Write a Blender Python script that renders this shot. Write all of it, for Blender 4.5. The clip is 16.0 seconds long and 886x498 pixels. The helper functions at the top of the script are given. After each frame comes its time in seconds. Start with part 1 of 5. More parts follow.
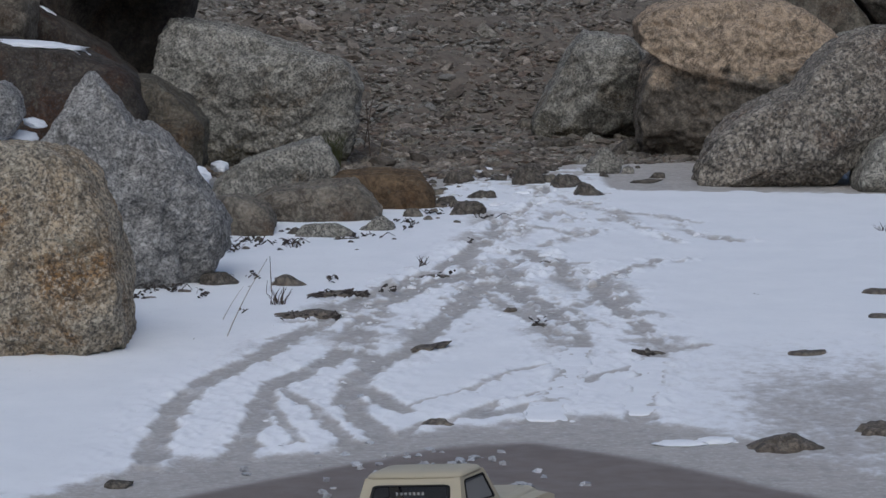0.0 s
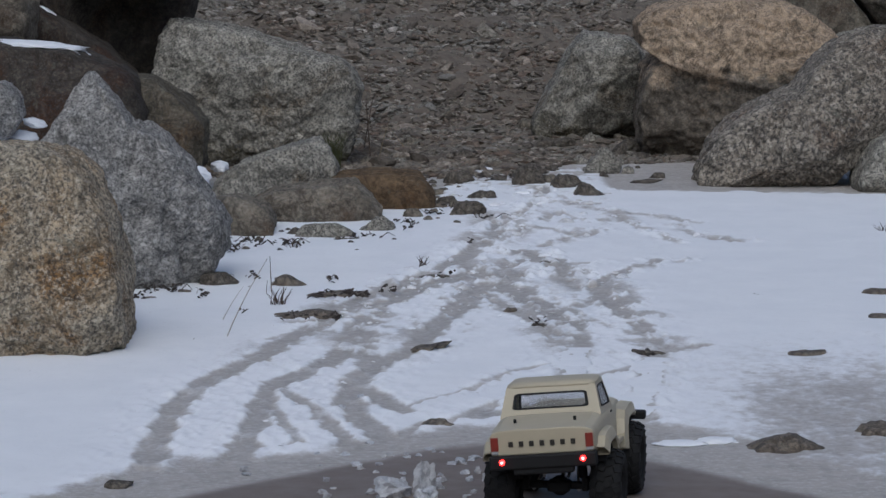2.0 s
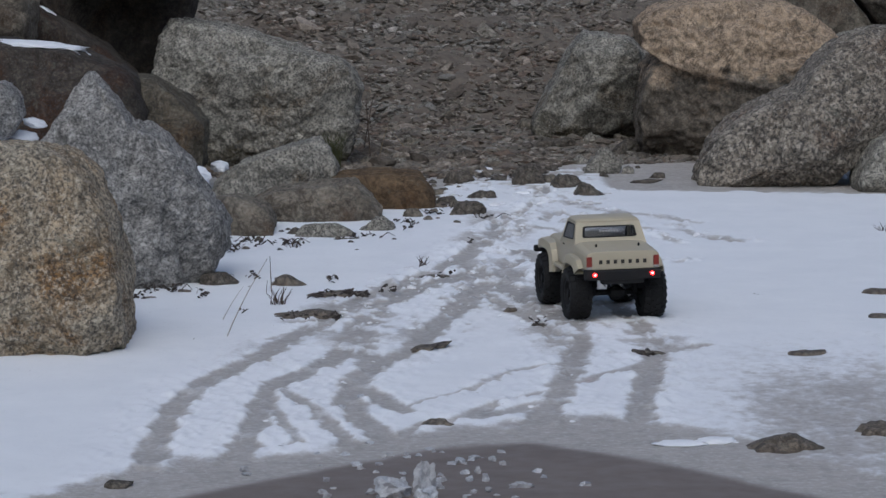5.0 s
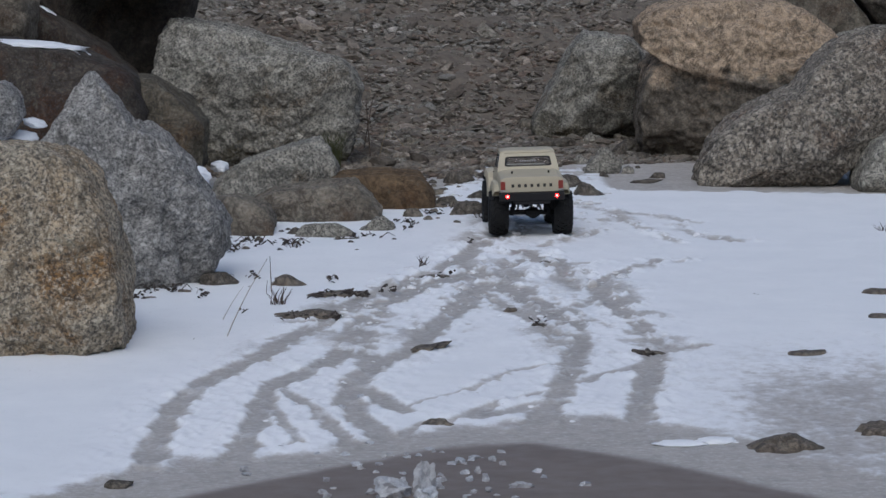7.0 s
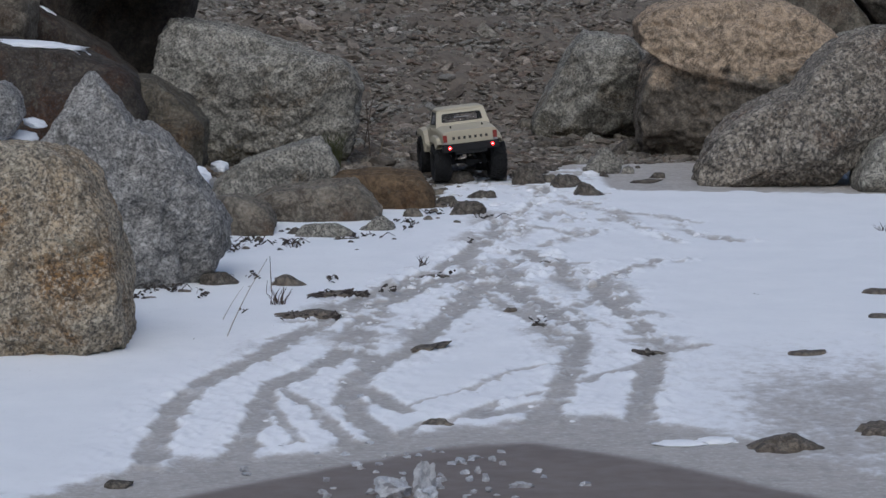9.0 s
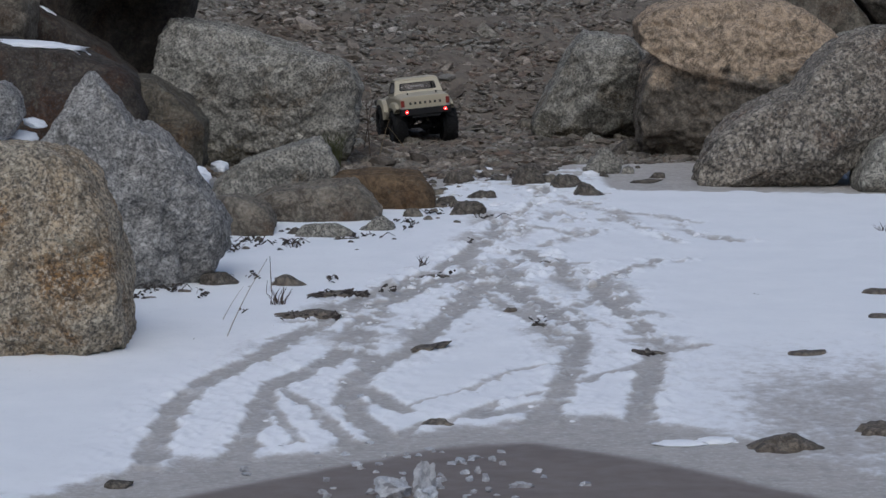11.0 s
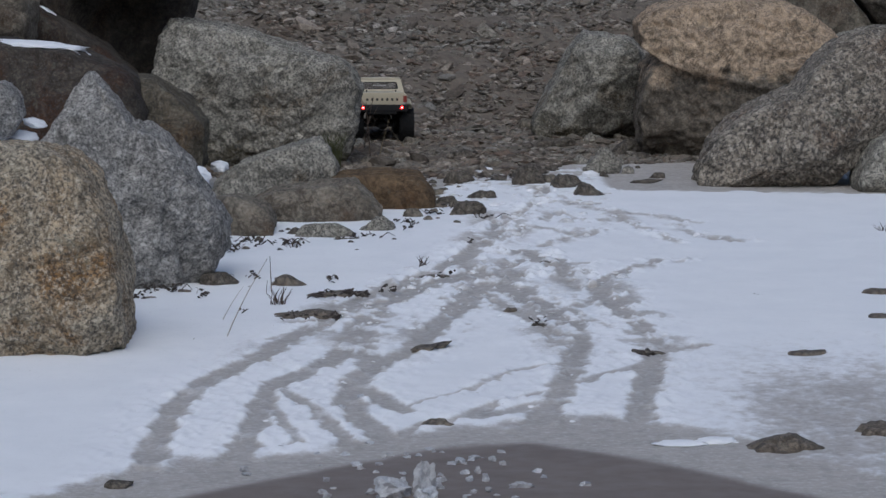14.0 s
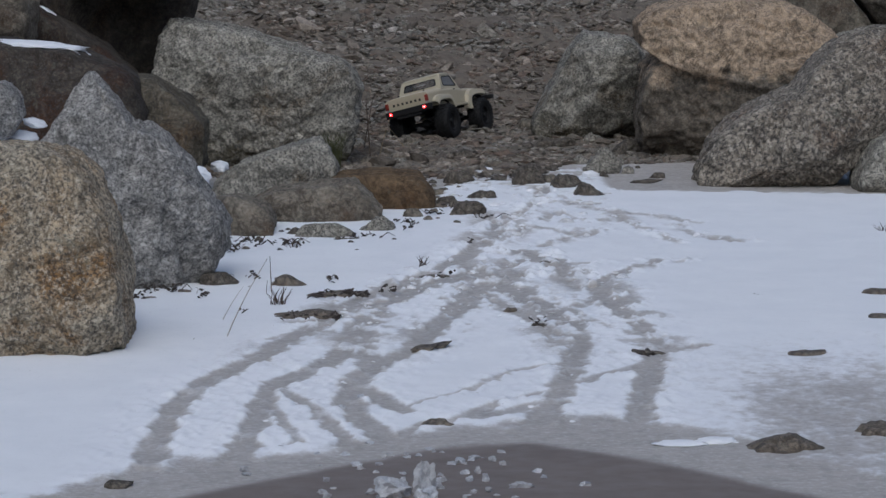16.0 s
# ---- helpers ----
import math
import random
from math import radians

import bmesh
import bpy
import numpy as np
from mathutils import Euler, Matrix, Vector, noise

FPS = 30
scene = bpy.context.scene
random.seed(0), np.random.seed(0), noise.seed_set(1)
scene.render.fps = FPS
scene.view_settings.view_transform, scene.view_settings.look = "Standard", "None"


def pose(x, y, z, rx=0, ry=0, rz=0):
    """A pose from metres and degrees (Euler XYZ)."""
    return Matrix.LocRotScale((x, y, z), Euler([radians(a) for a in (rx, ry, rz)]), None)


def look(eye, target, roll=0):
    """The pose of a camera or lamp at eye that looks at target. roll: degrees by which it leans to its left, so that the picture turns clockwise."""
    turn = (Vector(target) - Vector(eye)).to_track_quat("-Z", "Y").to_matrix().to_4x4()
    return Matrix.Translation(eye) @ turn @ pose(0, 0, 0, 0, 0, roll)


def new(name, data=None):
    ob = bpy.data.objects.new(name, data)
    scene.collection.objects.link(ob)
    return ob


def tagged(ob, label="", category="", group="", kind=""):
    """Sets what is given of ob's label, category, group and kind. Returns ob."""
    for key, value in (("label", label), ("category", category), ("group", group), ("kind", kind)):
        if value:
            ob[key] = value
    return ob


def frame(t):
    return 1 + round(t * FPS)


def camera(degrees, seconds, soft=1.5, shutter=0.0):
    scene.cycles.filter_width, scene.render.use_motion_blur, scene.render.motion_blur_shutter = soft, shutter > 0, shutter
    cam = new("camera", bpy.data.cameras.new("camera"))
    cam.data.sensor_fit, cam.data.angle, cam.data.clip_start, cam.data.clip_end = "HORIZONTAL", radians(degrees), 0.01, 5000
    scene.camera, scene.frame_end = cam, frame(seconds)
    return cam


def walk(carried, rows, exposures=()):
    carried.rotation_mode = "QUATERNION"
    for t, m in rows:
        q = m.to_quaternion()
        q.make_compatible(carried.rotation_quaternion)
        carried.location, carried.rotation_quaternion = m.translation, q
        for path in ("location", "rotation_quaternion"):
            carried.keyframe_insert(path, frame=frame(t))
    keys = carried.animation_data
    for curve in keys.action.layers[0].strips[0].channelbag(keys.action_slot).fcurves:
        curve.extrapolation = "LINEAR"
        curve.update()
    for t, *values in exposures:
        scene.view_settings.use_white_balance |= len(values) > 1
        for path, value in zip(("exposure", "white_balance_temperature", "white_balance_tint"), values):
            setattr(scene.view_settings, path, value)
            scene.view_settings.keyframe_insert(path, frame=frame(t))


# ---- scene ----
cam = camera(13.665, 16.0)
EYE = pose(0, 0, 1.082, 90 - 6.986, 0, 0)
walk(cam, [(0.0, EYE), (16.0, EYE)], [(0.0, -0.42, 5560, 7), (4.2, -0.43, 5560, 7), (6.5, -0.34, 5560, 7), (9.2, -0.33, 5560, 7), (12.0, -0.38, 5560, 7), (16.0, -0.38, 5560, 7)])

# ---- daylight: a low, closed winter sky ----
SUN_UP, SUN_ROUND = 50.0, 186.0
world = bpy.data.worlds.new("overcast_sky")
scene.world = world
world.use_nodes = True
wt = world.node_tree
sky = wt.nodes.new("ShaderNodeTexSky")
sky.sky_type, sky.sun_disc = "NISHITA", False
sky.sun_elevation, sky.sun_rotation = radians(SUN_UP), radians(SUN_ROUND)
sky.air_density, sky.dust_density, sky.ozone_density = 1.0, 5.0, 1.0
wt.links.new(sky.outputs[0], wt.nodes["Background"].inputs[0])
wt.nodes["Background"].inputs[1].default_value = 0.115
sun = new("sun", bpy.data.lights.new("sun", "SUN"))
sun.data.energy, sun.data.angle, sun.data.color = 0.7, radians(60), (1.0, 0.98, 0.95)
sun.matrix_basis = look((0, 0, 0), (-math.sin(radians(SUN_ROUND)) * math.cos(radians(SUN_UP)),
                                    -math.cos(radians(SUN_ROUND)) * math.cos(radians(SUN_UP)), -math.sin(radians(SUN_UP))))


# ---- numeric noise ----
def vnoise(p, seed=0):
    """Smooth value noise in -1..1 at the rows of p (n x 3)."""
    i = np.floor(p).astype(np.int64)
    f = p - i
    f = f * f * (3 - 2 * f)
    out = np.zeros(len(p))
    for cx in (0, 1):
        for cy in (0, 1):
            for cz in (0, 1):
                h = (i[:, 0] + cx) * 374761393 + (i[:, 1] + cy) * 668265263 + (i[:, 2] + cz) * 2147483647 + seed * 974711
                h = (h ^ (h >> 13)) * 1274126177 & 0x7FFFFFFF
                h = ((h ^ (h >> 16)) & 0xFFFF) / 32767.5 - 1
                w = (f[:, 0] if cx else 1 - f[:, 0]) * (f[:, 1] if cy else 1 - f[:, 1]) * (f[:, 2] if cz else 1 - f[:, 2])
                out += w * h
    return out


def fbm(p, octaves=4, seed=0, gain=0.5):
    out, a = np.zeros(len(p)), 1.0
    for k in range(octaves):
        out += a * vnoise(p * 2.03 ** k + 17.3 * k, seed + k)
        a *= gain
    return out


def step(a, b, v):
    u = np.clip((v - a) / (b - a), 0, 1)
    return u * u * (3 - 2 * u)


# ---- materials ----
class Nodes:
    """A small hand for node materials."""

    def __init__(self, name):
        self.mat = bpy.data.materials.new(name)
        self.mat.use_nodes = True
        self.t = self.mat.node_tree
        self.bsdf = self.t.nodes["Principled BSDF"]
        self.co = self.t.nodes.new("ShaderNodeTexCoord").outputs["Object"]

    def link(self, a, b):
        self.t.links.new(a, b)

    def noise(self, scale, detail=4, rough=0.55, dist=0.0, co=None, stretch=None):
        n = self.t.nodes.new("ShaderNodeTexNoise")
        n.inputs["Scale"].default_value, n.inputs["Detail"].default_value = scale, detail
        n.inputs["Roughness"].default_value, n.inputs["Distortion"].default_value = rough, dist
        co = co or self.co
        if stretch:
            m = self.t.nodes.new("ShaderNodeMapping")
            m.inputs["Scale"].default_value = stretch
            self.link(co, m.inputs[0])
            co = m.outputs[0]
        self.link(co, n.inputs["Vector"])
        return n.outputs["Fac"]

    def ramp(self, fac, *stops):
        n = self.t.nodes.new("ShaderNodeValToRGB")
        e = n.color_ramp.elements
        while len(e) < len(stops):
            e.new(0.5)
        for k, (pos, col) in zip(e, stops):
            k.position = pos
            k.color = (*col, 1) if isinstance(col, tuple) else (col, col, col, 1)
        self.link(fac, n.inputs[0])
        return n.outputs[0]

    def mix(self, fac, a, b, mode="MIX"):
        n = self.t.nodes.new("ShaderNodeMix")
        n.data_type, n.blend_type = "RGBA", mode
        for s, v in ((n.inputs[0], fac), (n.inputs[6], a), (n.inputs[7], b)):
            if isinstance(v, (int, float)):
                s.default_value = v if s.type == "VALUE" else (v, v, v, 1)
            elif isinstance(v, tuple):
                s.default_value = (*v, 1)
            else:
                self.link(v, s)
        return n.outputs[2]

    def t_map(self, value, middle, sign):
        """0..1 across a band of 0.2 m round middle; sign turns it over."""
        m = self.t.nodes.new("ShaderNodeMapRange")
        m.inputs["From Min"].default_value, m.inputs["From Max"].default_value = middle - 0.1 * sign, middle + 0.1 * sign
        self.link(value, m.inputs[0])
        return m.outputs[0]

    def random(self):
        return self.t.nodes.new("ShaderNodeObjectInfo").outputs["Random"]

    def island(self):
        return self.t.nodes.new("ShaderNodeNewGeometry").outputs["Random Per Island"]

    def attribute(self, name):
        n = self.t.nodes.new("ShaderNodeAttribute")
        n.attribute_name = name
        return n.outputs["Fac"]

    def bump(self, height, strength=0.5, distance=0.002):
        n = self.t.nodes.new("ShaderNodeBump")
        n.inputs["Strength"].default_value, n.inputs["Distance"].default_value = strength, distance
        self.link(height, n.inputs["Height"])
        self.link(n.outputs[0], self.bsdf.inputs["Normal"])

    def done(self, color, rough=0.8, metal=0.0, spec=0.4):
        for s, v in ((self.bsdf.inputs["Base Color"], color), (self.bsdf.inputs["Roughness"], rough), (self.bsdf.inputs["Metallic"], metal)):
            if isinstance(v, tuple):
                s.default_value = (*v, 1)
            elif isinstance(v, (int, float)):
                s.default_value = v
            else:
                self.link(v, s)
        self.bsdf.inputs["Specular IOR Level"].default_value = spec
        return self.mat


def granite(name, base, second, stain, stain_amount=0.4, dark=0.5, light=0.5, grain=200.0, rough=0.9, crown=None, foot=None):
    """Coarse crystalline rock: mottled ground, dark mica flecks, pale feldspar grains, stained patches.
    crown: (colour, height) of a weathered top; foot: (colour, height) of a mossy or rusty base."""
    base, second, stain = ((c[0] * 1.04, c[1], c[2] * 0.9) for c in (base, second, stain))
    n = Nodes(name)
    broad = n.ramp(n.noise(5.0, 7, 0.65, 0.6), (0.36, 0.0), (0.64, 1.0))
    col = n.mix(broad, base, second)
    tone = n.ramp(n.noise(11.0, 6, 0.7, 1.2, stretch=(1.0, 1.0, 0.6)), (0.34, 0.62), (0.66, 1.18))
    col = n.mix(1.0, col, tone, "MULTIPLY")
    patch = n.ramp(n.noise(3.6, 7, 0.68, 0.8), (0.6 - 0.2 * stain_amount, 0.0), (0.72 - 0.2 * stain_amount, 1.0))
    col = n.mix(patch, col, n.mix(n.noise(26, 5), stain, tuple(c * 0.5 for c in stain)))
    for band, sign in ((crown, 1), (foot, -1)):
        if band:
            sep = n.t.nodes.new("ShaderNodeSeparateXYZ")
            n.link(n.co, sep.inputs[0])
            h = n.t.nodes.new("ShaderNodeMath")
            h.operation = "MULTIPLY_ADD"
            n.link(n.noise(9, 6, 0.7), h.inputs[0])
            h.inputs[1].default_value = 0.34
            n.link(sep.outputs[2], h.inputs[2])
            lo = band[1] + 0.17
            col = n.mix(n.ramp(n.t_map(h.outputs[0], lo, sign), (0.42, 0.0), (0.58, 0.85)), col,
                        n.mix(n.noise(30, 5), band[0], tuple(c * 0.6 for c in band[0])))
    blotch = n.ramp(n.noise(grain * 0.17, 8, 0.75, 0.5), (0.38, 0.0), (0.62, 1.0))
    col = n.mix(blotch, n.mix(1.0, col, 0.5, "MULTIPLY"), n.mix(1.0, col, 1.3, "MULTIPLY"))
    pale = n.ramp(n.noise(grain * 0.5, 6, 0.75), (0.49, 0.0), (0.62, light * 0.8))
    col = n.mix(pale, col, tuple(min(0.75, c * 1.4 + 0.08) for c in base))
    fleck = n.ramp(n.noise(grain * 0.75, 6, 0.75), (0.42, dark), (0.53, 0.0))
    col = n.mix(fleck, col, (0.03, 0.03, 0.032))
    crack = n.ramp(n.noise(4.5, 7, 0.62, 1.0), (0.485, 0.0), (0.5, 0.7), (0.515, 0.0))
    col = n.mix(crack, col, tuple(c * 0.3 for c in second))
    lichen = n.ramp(n.noise(14, 6, 0.7), (0.6, 0.0), (0.68, 0.3))
    col = n.mix(lichen, col, (0.2, 0.205, 0.165))
    n.bump(n.mix(0.62, n.noise(grain * 0.5, 6, 0.75), n.noise(grain * 0.1, 8, 0.72, 0.4)), 0.75, 0.011)
    return n.done(col, rough, 0, 0.2)


TAN_GRANITE = granite("tan_granite", (0.378, 0.346, 0.292), (0.389, 0.308, 0.216), (0.313, 0.194, 0.092), 0.5, 0.8, 0.9)
BLUE_GRANITE = granite("blue_grey_granite", (0.34, 0.342, 0.355), (0.27, 0.274, 0.288), (0.19, 0.18, 0.175), 0.1, 0.7, 0.65)
GREY_GRANITE = granite("grey_granite", (0.36, 0.352, 0.33), (0.285, 0.28, 0.262), (0.23, 0.19, 0.145), 0.3, 0.75, 0.55, foot=((0.1, 0.085, 0.05), -0.12))
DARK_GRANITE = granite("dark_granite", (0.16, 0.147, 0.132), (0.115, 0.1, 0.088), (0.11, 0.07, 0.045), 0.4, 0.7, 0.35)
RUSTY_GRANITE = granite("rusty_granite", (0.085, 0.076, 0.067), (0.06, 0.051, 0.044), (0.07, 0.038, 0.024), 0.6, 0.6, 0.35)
GREEN_GRANITE = granite("greenish_granite", (0.135, 0.124, 0.1), (0.105, 0.09, 0.07), (0.1, 0.068, 0.04), 0.4, 0.5, 0.4)
PALE_STONE = granite("pale_stone", (0.238, 0.222, 0.197), (0.172, 0.15, 0.128), (0.15, 0.112, 0.085), 0.3, 0.35, 0.3)
OCHRE_STONE = granite("ochre_stone", (0.16, 0.115, 0.07), (0.13, 0.09, 0.055), (0.1, 0.06, 0.032), 0.3, 0.25, 0.15)
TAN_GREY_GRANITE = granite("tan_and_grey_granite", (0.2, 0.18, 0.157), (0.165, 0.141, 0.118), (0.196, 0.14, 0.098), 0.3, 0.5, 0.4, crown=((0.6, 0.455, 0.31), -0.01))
SPECKLED_GRANITE = granite("speckled_granite", (0.325, 0.302, 0.273), (0.221, 0.195, 0.169), (0.195, 0.143, 0.111), 0.3, 0.85, 0.8, 140.0)
# base colour darkened to stand for the deep shade of the hollow
SHADE_ROCK = granite("shade_dark_rock", (0.095, 0.083, 0.071), (0.066, 0.056, 0.048), (0.08, 0.054, 0.037), 0.4, 0.5, 0.2, 200.0, 0.8)
FLAT_STONE = granite("wet_flat_stone", (0.21, 0.185, 0.16), (0.165, 0.14, 0.12), (0.12, 0.085, 0.06), 0.3, 0.5, 0.3, 200.0, 0.6)


def gravel_material():
    n = Nodes("bank_gravel")
    i = n.island()
    col = n.ramp(i, (0.0, (0.12, 0.104, 0.086)), (0.3, (0.205, 0.188, 0.16)), (0.55, (0.28, 0.267, 0.235)),
                 (0.7, (0.2, 0.155, 0.122)), (0.9, (0.3, 0.282, 0.24)), (1.0, (0.5, 0.47, 0.42)))
    col = n.mix(n.ramp(n.noise(2.2, 5, 0.6, stretch=(1.0, 1.6, 1.6)), (0.38, 0.0), (0.62, 0.6)), col, n.mix(1.0, col, (0.8, 0.66, 0.56), "MULTIPLY"))
    col = n.mix(n.ramp(n.noise(60, 5, 0.7), (0.4, 0.0), (0.65, 1.0)), n.mix(1.0, col, 0.6, "MULTIPLY"), col)
    col = n.mix(n.ramp(n.noise(190, 3, 0.6), (0.36, 0.5), (0.48, 0.0)), col, (0.03, 0.03, 0.03))
    n.bump(n.noise(140, 5, 0.7), 0.6, 0.003)
    return n.done(col, 0.88, 0, 0.25)


def slush_colour(n):
    """Sodden grey snow on ice, lighter and darker in clots."""
    slush = n.ramp(n.noise(9, 6, 0.65), (0.3, (0.36, 0.335, 0.305)), (0.7, (0.45, 0.42, 0.387)))
    slush = n.mix(n.ramp(n.noise(75, 5, 0.7), (0.48, 0.0), (0.66, 0.7)), slush, (0.58, 0.575, 0.57))
    return n.mix(n.ramp(n.noise(33, 5, 0.7), (0.32, 0.4), (0.5, 0.0)), slush, (0.22, 0.205, 0.195))


def ground_material():
    """Grey slush ice on the pond, brown earth on the bank, by the ground's own 'bank' and 'pool' shares."""
    n = Nodes("ice_and_earth")
    slush = slush_colour(n)
    mud = n.ramp(n.noise(7, 5, 0.6), (0.35, (0.17, 0.14, 0.122)), (0.7, (0.205, 0.17, 0.148)))
    mud = n.mix(n.ramp(n.noise(48, 5, 0.7), (0.56, 0.0), (0.72, 0.3)), mud, (0.22, 0.2, 0.19))
    pool = n.attribute("pool")
    col = n.mix(pool, slush, mud)
    earth = n.ramp(n.noise(40, 6, 0.7), (0.3, (0.09, 0.075, 0.06)), (0.7, (0.17, 0.145, 0.118)))
    bank = n.attribute("bank")
    col = n.mix(bank, col, earth)
    rough = n.mix(bank, n.mix(pool, n.ramp(n.noise(30, 4), (0.3, 0.42), (0.7, 0.7)), n.ramp(n.noise(20, 4), (0.3, 0.45), (0.7, 0.6))), 0.9)
    n.bump(n.mix(0.5, n.noise(55, 5, 0.65), n.noise(14, 4)), 0.35, 0.003)
    return n.done(col, rough, 0, 0.25)


def snow_material():
    """White crusted snow over grey slush; 'cover' is how much of the snow is left, broken up by clots of its own."""
    n = Nodes("old_snow")
    tone = n.ramp(n.noise(6, 5, 0.6), (0.3, (0.77, 0.785, 0.81)), (0.7, (0.83, 0.84, 0.86)))
    tone = n.mix(n.ramp(n.noise(28, 6, 0.7, 0.4, stretch=(1.0, 0.5, 1.0)), (0.3, 0.1), (0.46, 0.0)), tone, (0.6, 0.6, 0.62))
    left = n.t.nodes.new("ShaderNodeMath")
    left.operation = "MULTIPLY_ADD"
    n.link(n.mix(0.5, n.noise(42, 6, 0.7, stretch=(1.0, 0.55, 1.0)), n.noise(130, 5, 0.7, stretch=(1.0, 0.6, 1.0))), left.inputs[0])
    left.inputs[1].default_value = 0.7
    cover = n.t.nodes.new("ShaderNodeMath")
    cover.operation = "MULTIPLY"
    n.link(n.attribute("cover"), cover.inputs[0])
    cover.inputs[1].default_value = 0.62
    n.link(cover.outputs[0], left.inputs[2])
    share = n.ramp(left.outputs[0], (0.46, 0.0), (0.62, 0.3), (0.74, 0.75), (0.86, 1.0))
    grit = n.ramp(n.noise(210, 3, 0.6), (0.27, 0.55), (0.33, 0.0))
    col = n.mix(grit, n.mix(share, slush_colour(n), tone), (0.3, 0.28, 0.26))
    n.bump(n.mix(0.5, n.noise(240, 4, 0.7), n.noise(45, 5, 0.6)), 0.3, 0.003)
    return n.done(col, n.mix(share, 0.5, 0.75), 0, 0.3)


def plain(name, color, rough=0.6, metal=0.0, vary=0.25, scale=60.0, bump=0.15):
    n = Nodes(name)
    f = n.noise(scale, 5, 0.65)
    col = n.mix(f, tuple(c * (1 - vary) for c in color), tuple(min(1, c * (1 + vary)) for c in color))
    if bump:
        n.bump(f, bump, 0.001)
    return n.done(col, rough, metal)


def glowing(name, color, strength):
    n = Nodes(name)
    n.bsdf.inputs["Emission Color"].default_value = (*color, 1)
    n.bsdf.inputs["Emission Strength"].default_value = strength
    return n.done(color, 0.3)


def glass_material():
    n = Nodes("clear_plastic_glazing")
    clear = n.t.nodes.new("ShaderNodeBsdfTransparent")
    clear.inputs[0].default_value = (0.96, 0.96, 0.965, 1)
    m = n.t.nodes.new("ShaderNodeMixShader")
    f = n.t.nodes.new("ShaderNodeFresnel")
    f.inputs[0].default_value = 1.45
    n.done((0.3, 0.3, 0.3), 0.12, 0.0)
    n.link(f.outputs[0], m.inputs[0])
    n.link(clear.outputs[0], m.inputs[1])
    n.link(n.bsdf.outputs[0], m.inputs[2])
    n.link(m.outputs[0], n.t.nodes["Material Output"].inputs[0])
    return n.mat


def ice_material():
    """Cloudy broken ice, part white, part grey and wet."""
    n = Nodes("cloudy_ice")
    col = n.mix(n.ramp(n.noise(70, 6, 0.7, 0.5), (0.35, 0.0), (0.62, 1.0)), (0.3, 0.305, 0.32), (0.62, 0.645, 0.68))
    col = n.mix(n.ramp(n.random(), (0.0, 0.5), (1.0, 0.0)), col, (0.26, 0.25, 0.25))
    n.bump(n.mix(0.5, n.noise(160, 5, 0.7), n.noise(50, 5, 0.6)), 0.6, 0.004)
    return n.done(col, 0.38, 0, 0.4)


ICE = ice_material()
GRAVEL, GROUND, SNOW = gravel_material(), ground_material(), snow_material()
CREAM = plain("cream_painted_shell", (0.42, 0.375, 0.272), 0.42, 0, 0.07, 35, 0.03)
BLACK_PLASTIC = plain("black_plastic", (0.006, 0.006, 0.0065), 0.75, 0, 0.3)
RUBBER = plain("wet_black_rubber", (0.006, 0.006, 0.0062), 0.8, 0, 0.35, 90, 0.2)
STEEL = plain("grey_steel", (0.32, 0.32, 0.33), 0.35, 0.9, 0.2)
LETTER_BLACK = plain("black_sticker", (0.03, 0.027, 0.022), 0.5, 0, 0.2)
STICKER_WHITE = plain("white_sticker", (0.32, 0.32, 0.32), 0.5, 0, 0.05)
REFLECTOR = plain("red_lens", (0.2, 0.03, 0.02), 0.3, 0, 0.15)
LAMP_RED = glowing("red_tail_light", (1.0, 0.02, 0.016), 9.0)
LAMP_CORE = glowing("hot_red_diode", (1.0, 0.3, 0.28), 9.0)
GLAZING = glass_material()
TWIG = plain("dead_twig", (0.075, 0.055, 0.042), 0.85, 0, 0.4)
STRAW = plain("dead_straw", (0.2, 0.155, 0.09), 0.85, 0, 0.35)
MOSS = plain("olive_moss", (0.07, 0.075, 0.03), 0.95, 0, 0.4)
DEBRIS = plain("black_leaf_litter", (0.045, 0.036, 0.03), 0.9, 0, 0.5)


# ---- building ----
def mesh_object(name, verts, faces, material, smooth=True):
    me = bpy.data.meshes.new(name)
    me.from_pydata(verts if isinstance(verts, list) else verts.tolist(), [], faces if isinstance(faces, list) else faces.tolist())
    me.materials.append(material)
    if smooth:
        me.polygons.foreach_set("use_smooth", [True] * len(me.polygons))
    me.update()
    return new(name, me)


def part(name, bm, material, parent, label="", smooth=False, m=None):
    me = bpy.data.meshes.new(name)
    bmesh.ops.recalc_face_normals(bm, faces=bm.faces)
    bm.to_mesh(me)
    bm.free()
    me.materials.append(material)
    if smooth:
        me.polygons.foreach_set("use_smooth", [True] * len(me.polygons))
    ob = new(name, me)
    ob.parent = parent
    if m is not None:
        ob.matrix_basis = m
    return tagged(ob, label)


# ---- the ground: pond ice, pool and stony bank in one sheet ----
def shore(x):
    return 10.62 + 0.34 * step(0.22, 0.42, x) + 0.05 * np.sin(x * 9)


def bank_height(x, y):
    s = shore(x)
    z = 0.004 * step(0, 0.3, y - s) + 0.43 * np.clip(y - 12.15 - 0.1 * np.sin(2.1 * x), 0, 5.2)
    # ledges and hummocks up the slope
    p = np.stack([x, y, 0 * x], 1)
    z = z + (0.035 * np.abs(fbm(p * np.array([1.7, 5.0, 1]), 3, 13)) + 0.012 * fbm(p * np.array([5, 12, 1]), 3, 23)) * step(11.9, 12.5, y) * step(16, 14, y)
    return z


